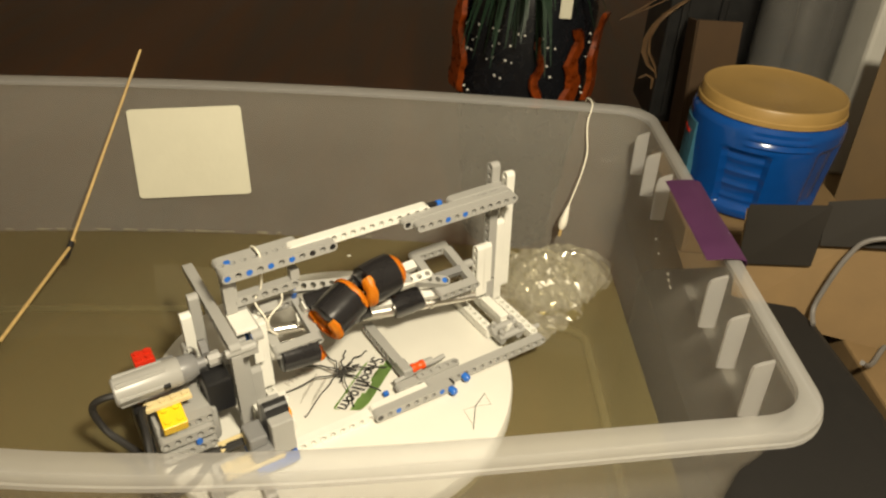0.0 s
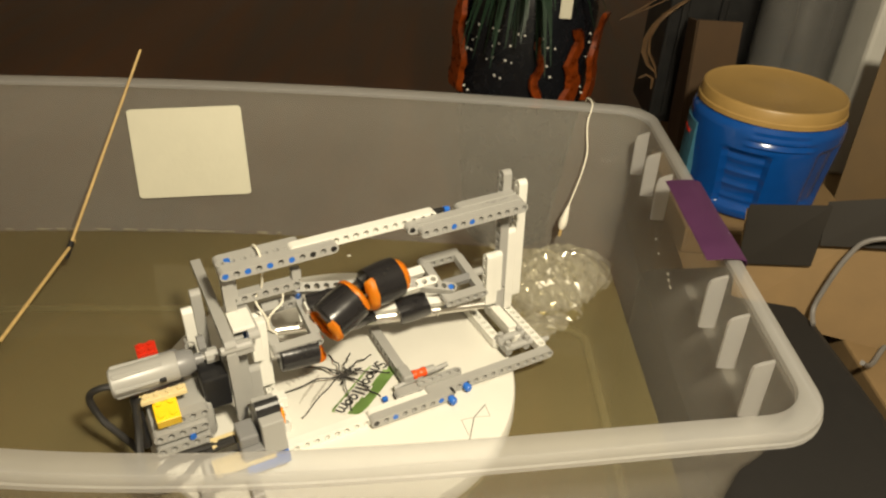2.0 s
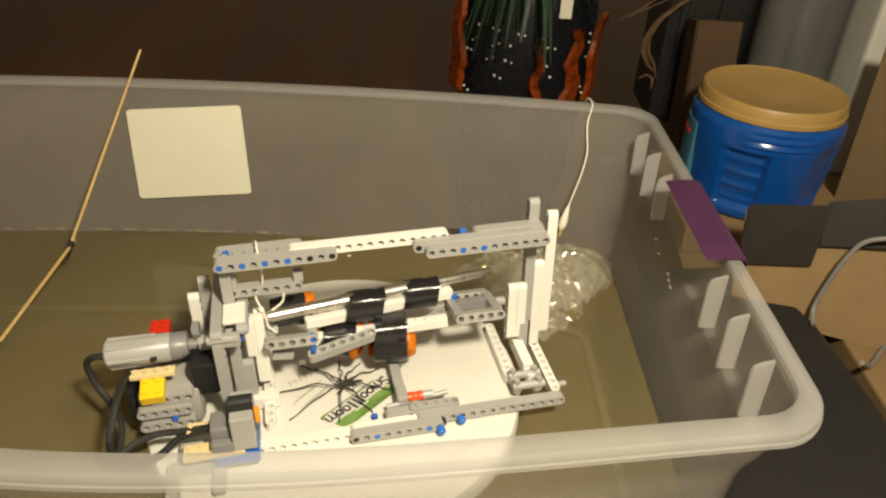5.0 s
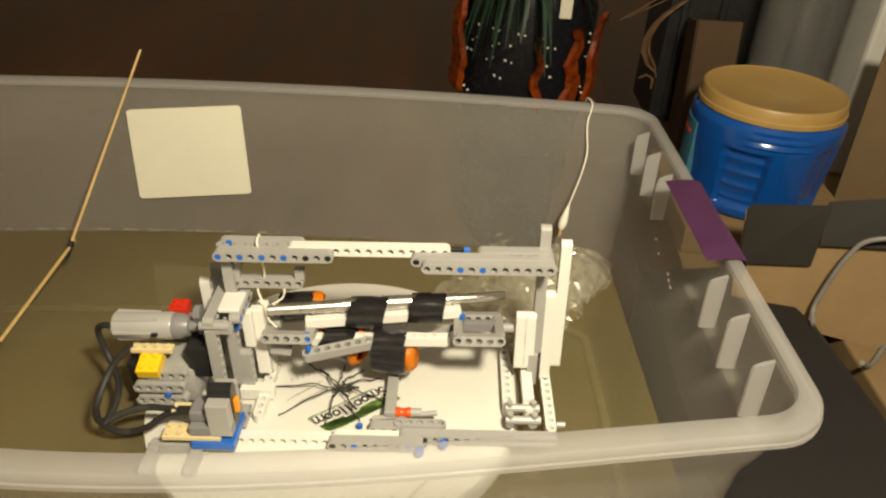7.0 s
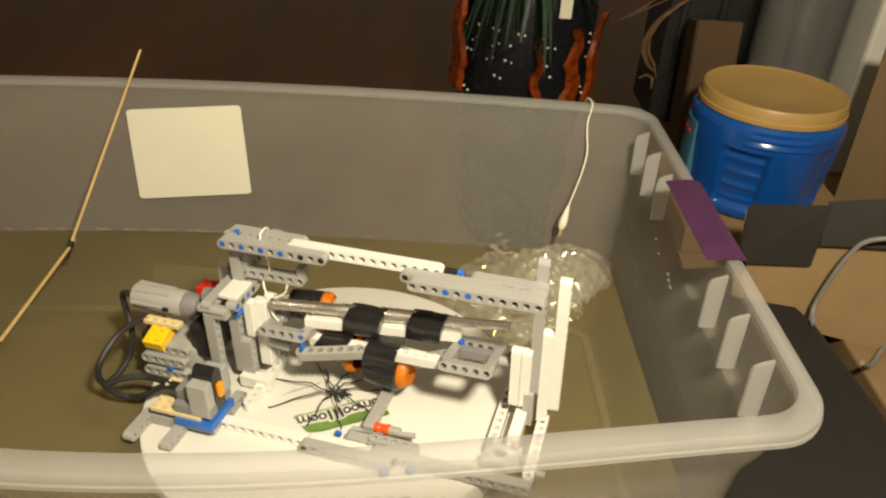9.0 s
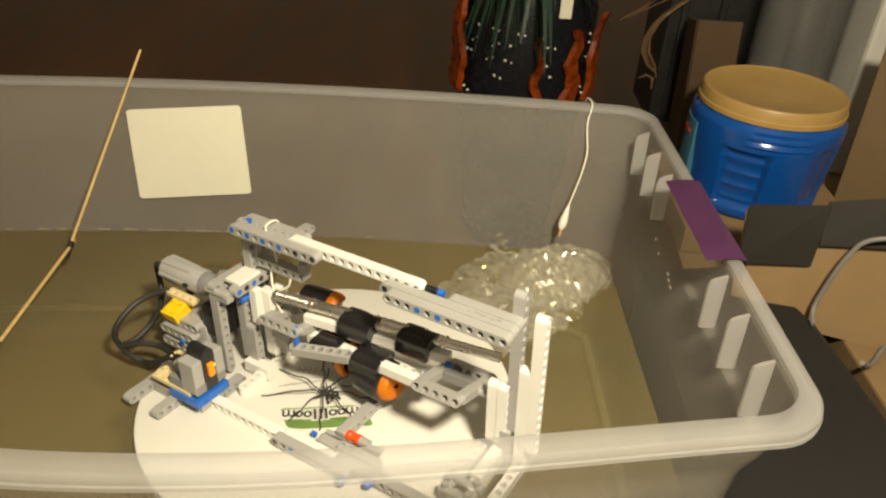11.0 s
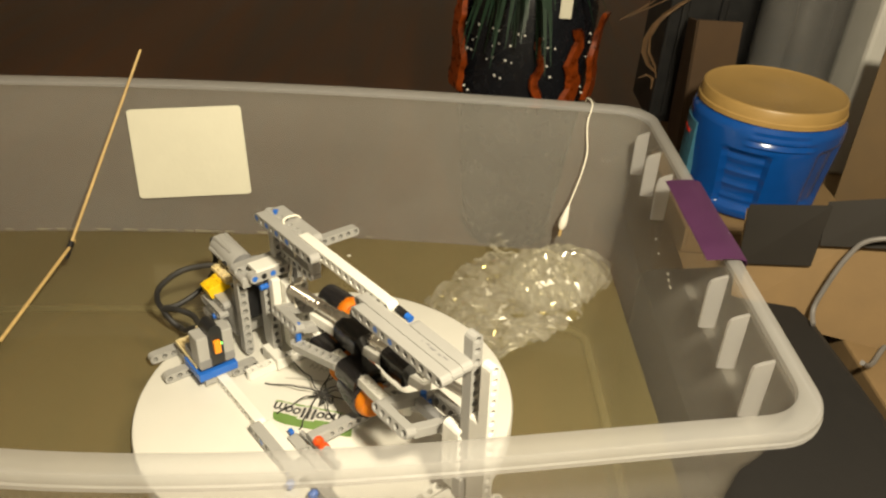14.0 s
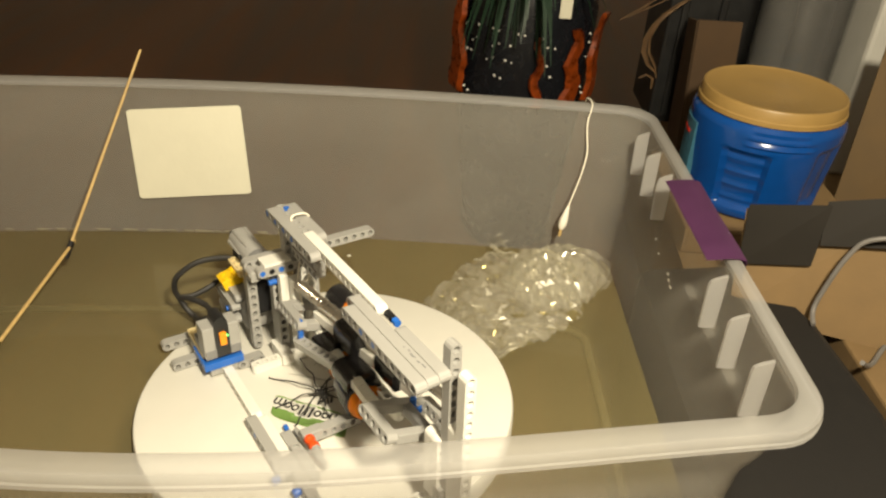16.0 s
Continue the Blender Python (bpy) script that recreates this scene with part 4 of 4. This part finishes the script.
def build_film():
    """Crumpled clear film floating against the back corner."""
    film = empty("crumpled_film", "crumpled clear plastic film floating on the water", "plastic film")
    for c, along, L, W, lift, seed, nu, nv, rough, nm in (
            ((0.070, 0.626, -0.012), 52, 0.100, 0.066, 0.002, 3.0, 36, 22, 0.0022, "sheet"),
            ((0.074, 0.630, -0.016), 50, 0.094, 0.060, 0.000, 6.0, 52, 34, 0.0016, "sheet"),
            ((0.118, 0.672, -0.012), 30, 0.060, 0.050, 0.022, 9.0, 26, 20, 0.0020, "fold"),
            ((0.120, 0.672, -0.014), 30, 0.054, 0.044, 0.016, 12.0, 38, 28, 0.0014, "fold")):
        bm = bmesh.new()
        film_sheet(bm, c, radians(along), L, W, lift, seed, nu, nv, rough)
        part(nm, bm, FILM, film)
    # twisted tuft at the far end
    for k, (dx, h) in enumerate(((0.0, 0.030), (0.006, 0.022), (-0.005, 0.018))):
        bm = bmesh.new()
        rows = []
        for i in range(7):
            t = i / 6
            w = 0.0035 * (1 - 0.7 * t) + 0.0008
            a = 1.4 * i + k
            p = Vector((0.059 + dx + 0.004 * math.sin(2.2 * i + k), 0.706 + 0.003 * math.cos(1.7 * i), -0.010 + h * t))
            o = Vector((math.cos(a), math.sin(a), 0.25)) * w
            rows.append((bm.verts.new(p - o), bm.verts.new(p + o)))
        for r0, r1 in zip(rows, rows[1:]):
            bm.faces.new((r0[0], r0[1], r1[1])), bm.faces.new((r0[0], r1[1], r1[0]))
        part("tuft", bm, FILM, film)


build_film()


def build_scum():
    """Dried white line and bits at the water's edge."""
    rnd = random.Random(21)
    bm = bmesh.new()
    for k in range(70):
        x = -0.49 + 0.62 * k / 70 + rnd.uniform(-0.003, 0.003)
        if rnd.random() < (0.30 if x < -0.2 else 0.9):
            continue
        p = wall_back_point(x, WATER_Z + 0.003) + Vector((0, 0.0022, 0))
        w, h = rnd.uniform(0.002, 0.006) * (1 if x < -0.2 else 0.5), rnd.uniform(0.0004, 0.0011)
        box(bm, p.x - w, p.x + w, p.y - 0.0016, p.y, p.z - h, p.z + h)
    tagged(link_mesh("water_scum", bm, material("dried_scum", (0.27, 0.24, 0.17), 0.8, var=0.3)), "broken pale scum line along the waterline", "scum", kind="stuff")
    bm = bmesh.new()
    for x, y in ((0.1535, 0.437), (-0.10, 0.69), (0.02, 0.66)):
        r = rnd.uniform(0.0009, 0.0018)
        bmesh.ops.create_icosphere(bm, subdivisions=1, radius=r, matrix=Matrix.Translation((x, y, WATER_Z + 0.0003)) @ Matrix.Diagonal((1.6, 1, 0.5, 1)))
    # pale flecks dried on the end wall
    for k, (dy, dz) in enumerate(((0.0, 0.0), (0.007, 0.002), (0.012, 0.005), (0.045, 0.004), (0.060, 0.010))):
        at = Vector((0.1904 - 0.03 * dy, 0.5303 + dy, 0.0818 + dz))
        bmesh.ops.create_icosphere(bm, subdivisions=1, radius=0.0016, matrix=Matrix.Translation(at) @ Matrix.Diagonal((0.4, 1.9 - 0.25 * k, 0.7, 1)))
    tagged(link_mesh("foam_specks", bm, FOAM), "tiny white foam specks floating on water", "foam specks", kind="stuff")


build_scum()


# ---- beside the tote ----
def build_tub():
    tub = empty("coffee_tub", "blue plastic coffee tub with a tan lid", "tub")
    c = Vector((0.3650, 0.8482, 0.0115))
    n, loops = 96, []

    def ease(v):
        v = max(0.0, min(1.0, v))
        return v * v * (3 - 2 * v)

    levels = [(0, 0.068), (0.003, 0.074)] + [(0.008 + 0.0025 * k, 0.0765 + 0.0085 * ease((0.008 + 0.0025 * k) / 0.105)) for k in range(41)] + [(0.112, 0.0835), (0.116, 0.080), (0.120, 0.077), (0.132, 0.076)]
    for z, r in levels:
        ring = []
        for k in range(n):
            t = 2 * math.pi * k / n
            d = (math.degrees(t) - 240 + 180) % 360 - 180
            window = ease((19 - abs(d)) / 3) * ease((z - 0.012) / 0.008) * ease((0.088 - z) / 0.007)
            rr = r - window * (0.0075 - 0.0020 * max(0, math.sin((z - 0.02) * 2 * math.pi / 0.0165)))
            d2 = (math.degrees(t) - 312 + 180) % 360 - 180
            rr -= 0.006 * ease((20 - abs(d2)) / 8) * ease((z - 0.014) / 0.012) * ease((0.096 - z) / 0.010)
            rr += 0.0018 * math.sin(z * 2 * math.pi / 0.0085) * ease((z - 0.090) / 0.004) * ease((0.112 - z) / 0.004) * ease((30 - abs((math.degrees(t) - 262 + 180) % 360 - 180)) / 12)
            ring.append(c + Vector((rr * math.cos(t), rr * math.sin(t), z)))
        loops.append(ring)
    bm = bmesh.new()
    loft(bm, loops)
    part("body", bm, TUB_BLUE, tub, smooth=True)
    bm = bmesh.new()
    turned(bm, c + Vector((0, 0, 0.1175)), (0, 0, 1), [(0, 0.0800), (0.0008, 0.0815), (0.0055, 0.0815), (0.0068, 0.0800), (0.0165, 0.0792), (0.0185, 0.0782), (0.0190, 0.0766), (0.0180, 0.0750), (0.0172, 0.0735), (0.0172, 0.02)], n=72)
    part("lid", bm, LID, tub, "tan plastic lid", smooth=True)
    bm = bmesh.new()
    loops = []
    for z in (0.030, 0.096):
        loops.append([c + Vector((r * math.cos(radians(a)), r * math.sin(radians(a)), z)) for r, rng in ((0.0862, range(150, 196, 6)), (0.0790, range(192, 146, -6))) for a in rng])
    loft(bm, loops)
    part("label", bm, material("pale_blue_label", (0.045, 0.15, 0.22), 0.45, var=0.3, scale=80), tub, "pale blue paper label")
    bm = bmesh.new()
    loops = []
    for z in (0.078, 0.0825):
        loops.append([c + Vector((r * math.cos(radians(a)), r * math.sin(radians(a)), z)) for r, rng in ((0.0868, range(168, 184, 5)), (0.0858, range(183, 167, -5))) for a in rng])
    loft(bm, loops)
    part("label_bar", bm, RED, tub)


build_tub()


def slab(bm, pts, thick):
    """A flat panel through its corner points, with thickness away from its normal."""
    vs = [Vector(p) for p in pts]
    nrm = (vs[1] - vs[0]).cross(vs[2] - vs[0]).normalized()
    loft(bm, [vs, [v - nrm * thick for v in vs]])


CABLE_A = [(0.358, 0.596, 0.004), (0.362, 0.612, 0.012), (0.368, 0.616, 0.036), (0.378, 0.617, 0.070), (0.392, 0.615, 0.090), (0.43, 0.600, 0.104)]
CABLE_B = [(0.50, 0.640, -0.0165), (0.444, 0.605, -0.0165), (0.407, 0.565, -0.0150), (0.384, 0.545, 0.0025)]


def build_boxes():
    # box that carries the tub, with grey taped flap
    bx = empty("cardboard_box", "closed brown cardboard box under a blue tub", "cardboard box", "cardboard boxes beside the tote")
    bm = bmesh.new()
    loft(bm, [[(0.268, 0.712, z), (0.95, 0.712, z), (0.95, 1.34, z), (0.352, 1.34, z), (0.348, 1.10, z), (0.318, 0.990, z), (0.276, 0.850, z)] for z in (-0.30, -0.022)])
    part("body", bm, CARD, bx)
    flat = empty("cardboard_carton", "flat brown cardboard carton under a blue tub", "carton")
    bm = bmesh.new()
    box(bm, 0.272, 0.480, 0.756, 0.960, -0.022, 0.0112, 0.002)
    part("body", bm, CARD, flat)
    for y in (0.754, 0.958):
        bm = bmesh.new()
        box(bm, 0.276, 0.476, y, y + 0.0035, -0.020, 0.008, 0.001)
        part("end_flap", bm, CARD, flat)
    low = empty("cardboard_box", "brown cardboard box with grey duct-taped flaps", "cardboard box", "cardboard boxes beside the tote")
    bm = bmesh.new()
    box(bm, 0.400, 0.85, 0.20, 0.708, -0.30, -0.020, 0.003)
    part("body", bm, CARD, low)
    bm = bmesh.new()
    slab(bm, [(0.505, 0.205, -0.015), (0.85, 0.205, 0.060), (0.85, 0.600, 0.070), (0.475, 0.600, -0.015)], 0.004)
    part("top_flap", bm, CARD, low)
    bm = bmesh.new()
    slab(bm, [(0.300, 0.681, 0.080), (0.296, 0.645, -0.020), (0.440, 0.592, -0.020), (0.434, 0.632, 0.115)], 0.004)
    part("side_flap", bm, CARD, low)
    bm = bmesh.new()
    slab(bm, [(0.300, 0.677, 0.087), (0.296, 0.655, 0.031), (0.357, 0.634, 0.046), (0.366, 0.650, 0.105)], 0.003)
    part("taped_flap", bm, DUCT, low, "grey duct tape over a cardboard flap")
    bm = bmesh.new()
    slab(bm, [(0.364, 0.656, 0.106), (0.360, 0.637, 0.068), (0.430, 0.612, 0.084), (0.430, 0.634, 0.128)], 0.003)
    part("taped_flap", bm, DUCT, low, "grey duct tape over a cardboard flap")
    # cardboard behind
    tall = empty("cardboard_box", "tall brown cardboard box standing behind a blue tub", "cardboard box", "cardboard boxes beside the tote")
    bm = bmesh.new()
    # same cardboard, colour lowered to stand in for shade behind the tub
    dark = material("shaded_cardboard", (0.060, 0.033, 0.013), 0.85, var=0.25, scale=30, bump=0.08)
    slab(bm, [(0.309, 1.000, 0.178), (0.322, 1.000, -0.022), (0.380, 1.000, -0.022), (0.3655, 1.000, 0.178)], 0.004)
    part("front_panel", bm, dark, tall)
    bm = bmesh.new()
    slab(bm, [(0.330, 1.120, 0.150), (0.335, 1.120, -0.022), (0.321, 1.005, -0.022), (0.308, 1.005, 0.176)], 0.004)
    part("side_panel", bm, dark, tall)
    side = empty("cardboard_box", "upright brown cardboard flap beside a blue tub", "cardboard box", "cardboard boxes beside the tote")
    bm = bmesh.new()
    slab(bm, [(0.492, 0.885, 0.20), (0.478, 0.852, -0.02), (0.62, 0.80, -0.02), (0.62, 0.83, 0.22)], 0.004)
    # shade on this flap is put into a darker cardboard colour
    part("panel", bm, material("part_shaded_cardboard", (0.105, 0.066, 0.026), 0.8, var=0.2, scale=30, bump=0.1), side)
    # grey cable over the cardboard
    bm = bmesh.new()
    tube(bm, CABLE_A, 0.0024, 8)
    tube(bm, CABLE_B, 0.0024, 8)
    thing("grey_cable", bm, material("grey_cable_sheath", (0.16, 0.15, 0.14), 0.5, var=0.2), "thick grey cable lying over cardboard", "cable", smooth=True)


build_boxes()


def build_black_side():
    """Black cloth-covered board between tote and box."""
    bm = bmesh.new()
    edge = [(0.345, 0.700, 0.0), (0.354, 0.680, 0.0), (0.373, 0.616, 0.0), (0.384, 0.495, 0.0), (0.390, 0.30, 0.0), (0.392, 0.10, 0.0)]
    inner = [(0.216, y, -0.012) for _, y, _ in edge]
    loops = []
    for (ex, ey, ez), (ix, iy, iz) in zip(edge, inner):
        loops.append([(ix, iy, -0.29), (ix, iy, iz - 0.005), (ix + 0.01, iy, iz), (ex - 0.015, ey, ez), (ex, ey, ez - 0.012), (ex + 0.005, ey, -0.29)])
    loft(bm, loops)
    thing("black_cloth_board", bm, DARKCLOTH, "black cloth covered board beside the tote", "board", smooth=True)


build_black_side()


# upright streaks in the colour imitate highlight strips on the jar wall
GLASS = see_through(material("clear_highlight_plastic", (0.17, 0.168, 0.16), 0.07, var=0.6, spec=1.0, scale=40, stretch=(1, 1, 0.08)), 0.74)


def build_jar():
    j = empty("clear_jar", "large clear plastic jar standing behind a blue tub", "jar")
    bm = bmesh.new()
    turned(bm, (0.462, 1.05, -0.022), (0, 0, 1), [(0, 0.052), (0.004, 0.056), (0.40, 0.057), (0.405, 0.055), (0.006, 0.053)], n=40)
    part("body", bm, GLASS, j, smooth=True)
    bm = bmesh.new()
    turned(bm, (0.462, 1.05, -0.014), (0, 0, 1), [(0, 0.051), (0.10, 0.052)], n=32)
    part("filling", bm, material("pale_filling", (0.5, 0.47, 0.4), 0.8), j)
    bm = bmesh.new()
    box(bm, 0.528, 0.61, 0.99, 1.07, -0.022, 0.40, 0.006)
    paper = material("white_paper_carton", (0.45, 0.44, 0.40), 0.6, var=0.12, scale=30)
    carton = empty("white_carton", "tall white carton beside a clear jar", "carton")
    part("body", bm, paper, carton)
    bm = bmesh.new()
    loft(bm, [[(0.530, y, 0.399), (0.608, y, 0.399), (0.575, y, 0.440), (0.563, y, 0.440)] for y in (0.992, 1.068)])
    part("folded_top", bm, paper, carton)
    crate = empty("black_crate", "black plastic crate behind the boxes", "crate")
    black = material("black_crate_plastic", (0.008, 0.008, 0.008), 0.45, var=0.3)
    bm = bmesh.new()
    box(bm, 0.308, 0.592, 1.145, 1.275, -0.022, 0.225, 0.004)
    part("body", bm, black, crate)
    for z in (0.205, 0.232):
        bm = bmesh.new()
        box(bm, 0.301, 0.599, 1.138, 1.282, z, z + 0.010, 0.003)
        part("rim", bm, black, crate)
    for x in (0.325, 0.38, 0.435, 0.49, 0.545):
        bm = bmesh.new()
        box(bm, x, x + 0.010, 1.139, 1.146, -0.01, 0.204, 0.002)
        part("rib", bm, black, crate)


build_jar()


def build_planter():
    pl = empty("planter", "black planter with orange lacquer straps and white beads", "planter")
    c = Vector((0.113, 1.262, -0.30))
    bm = bmesh.new()
    turned(bm, c, (0, 0, 1), [(0, 0.075), (0.01, 0.08), (0.25, 0.106), (0.42, 0.112), (0.50, 0.100), (0.51, 0.092)], n=36)
    part("pot", bm, POT_BLACK, pl, smooth=True)
    rnd = random.Random(5)
    for a, w0, top in ((205, 0.021, 0.45), (277, 0.0072, 0.40), (306, 0.013, 0.41), (332, 0.016, 0.43)):
        bm = bmesh.new()
        loops = []
        for k in range(14):
            z = 0.29 + (top - 0.29) * k / 13
            r = 0.082 + 0.03 * min(z / 0.3, 1) + 0.006 + (0.012 * max(0, k - 10) / 3 if a > 320 else 0)
            w = w0 * (1.35 - 0.75 * k / 13 + 0.16 * math.sin(k * 2.3 + a))
            t = radians(a + 2.5 * math.sin(k * 0.9 + a))
            o = Vector((math.cos(t), math.sin(t), 0))
            s = Vector((-o.y, o.x, 0))
            p = c + o * r + Vector((0, 0, z))
            loops.append([p - s * w, p - s * w * 0.7 + o * 0.007, p + s * w * 0.7 + o * 0.007, p + s * w])
        loft(bm, loops)
        part("strap", bm, POT_ORANGE, pl, smooth=True)
    for z in (0.300, 0.316, 0.335, 0.360, 0.382, 0.402, 0.425):
        for a in range(206, 340, 17):
            if rnd.random() < 0.5:
                continue
            t0, pair = a + rnd.uniform(-7, 7), rnd.random() < 0.55
            for da in ((0, 4.6) if pair else (0,)):
                o = Vector((math.cos(radians(t0 + da)), math.sin(radians(t0 + da)), 0))
                bm = bmesh.new()
                bmesh.ops.create_icosphere(bm, subdivisions=1, radius=rnd.uniform(0.0013, 0.0025), matrix=Matrix.Translation(c + o * 0.119 + Vector((0, 0, z + rnd.uniform(-0.004, 0.004)))))
                part("bead", bm, BEAD, pl)
    plant = empty("leafy_plant", "plant with long narrow hanging green leaves", "plant")
    for k in range(46):
        a = rnd.uniform(185, 355)
        reach, drop = rnd.uniform(0.05, 0.15), rnd.uniform(0.06, 0.16)
        o = Vector((math.cos(radians(a)), math.sin(radians(a)), 0))
        s = Vector((-o.y, o.x, 0))
        base = Vector((c.x - 0.012, c.y - 0.06, 0.225))
        bm = bmesh.new()
        left, right = [], []
        for i in range(9):
            u = i / 8
            p = base + o * reach * u + Vector((0, 0, 0.05 * u * (1 - u) * 2 - drop * u * u))
            w = 0.0062 * (1 - u ** 2.5) + 0.0004
            left.append(bm.verts.new(p - s * w + Vector((0, 0, 0.001))))
            right.append(bm.verts.new(p + s * w + Vector((0, 0, 0.001))))
        for i in range(8):
            bm.faces.new((left[i], left[i + 1], right[i + 1], right[i]))
        bmesh.ops.solidify(bm, geom=bm.faces[:], thickness=0.0006)
        part("leaf", bm, LEAF, plant)
    bm = bmesh.new()
    box(bm, 0.150, 0.168, 1.150, 1.153, 0.128, 0.20, 0.001)
    thing("plant_tag", bm, PAPER, "white plastic plant tag in the pot", "tag")
    dry = empty("dry_plant", "thin dry curled brown plant leaves", "plant")

    def ribbon(points, wide):
        """A curled strip of leaf, widest in its middle."""
        pts = [Vector(p) for p in points]
        n = len(pts)
        bm = bmesh.new()
        rows = []
        for i, p in enumerate(pts):
            d = (pts[min(i + 1, n - 1)] - pts[max(i - 1, 0)]).normalized()
            across = Vector((d.z, 0.45 * math.sin(i * 1.3), -d.x)).normalized() * (wide * (0.25 + 0.75 * math.sin(math.pi * (i + 0.4) / n)))
            rows.append((bm.verts.new(p - across), bm.verts.new(p + Vector((0, 0.0012, 0))), bm.verts.new(p + across)))
        for r0, r1 in zip(rows, rows[1:]):
            for k in (0, 1):
                bm.faces.new((r0[k], r0[k + 1], r1[k + 1], r1[k]))
        bmesh.ops.solidify(bm, geom=bm.faces[:], thickness=0.0004)
        part("leaf", bm, DRYLEAF, dry, smooth=True)

    ribbon(((0.234, 1.12, 0.140), (0.246, 1.12, 0.149), (0.262, 1.12, 0.159), (0.285, 1.12, 0.176)), 0.0016)
    ribbon(((0.243, 1.12, 0.144), (0.258, 1.12, 0.153), (0.276, 1.12, 0.162), (0.304, 1.12, 0.178)), 0.0014)
    ribbon(((0.330, 1.12, 0.178), (0.312, 1.12, 0.165), (0.296, 1.12, 0.151), (0.283, 1.12, 0.134), (0.275, 1.12, 0.114), (0.276, 1.12, 0.096), (0.286, 1.12, 0.077), (0.300, 1.12, 0.066)), 0.0042)
    ribbon(((0.290, 1.117, 0.140), (0.280, 1.117, 0.118), (0.283, 1.117, 0.096), (0.296, 1.117, 0.076), (0.301, 1.117, 0.058)), 0.0022)
    ribbon(((0.276, 1.12, 0.056), (0.287, 1.12, 0.062), (0.297, 1.12, 0.057), (0.298, 1.12, 0.040)), 0.0026)


build_planter()


def motions():
    for ob in (disc, machine):
        walk(ob, RAFT_ROWS)
    walk(rotor, rotor_rows())


motions()
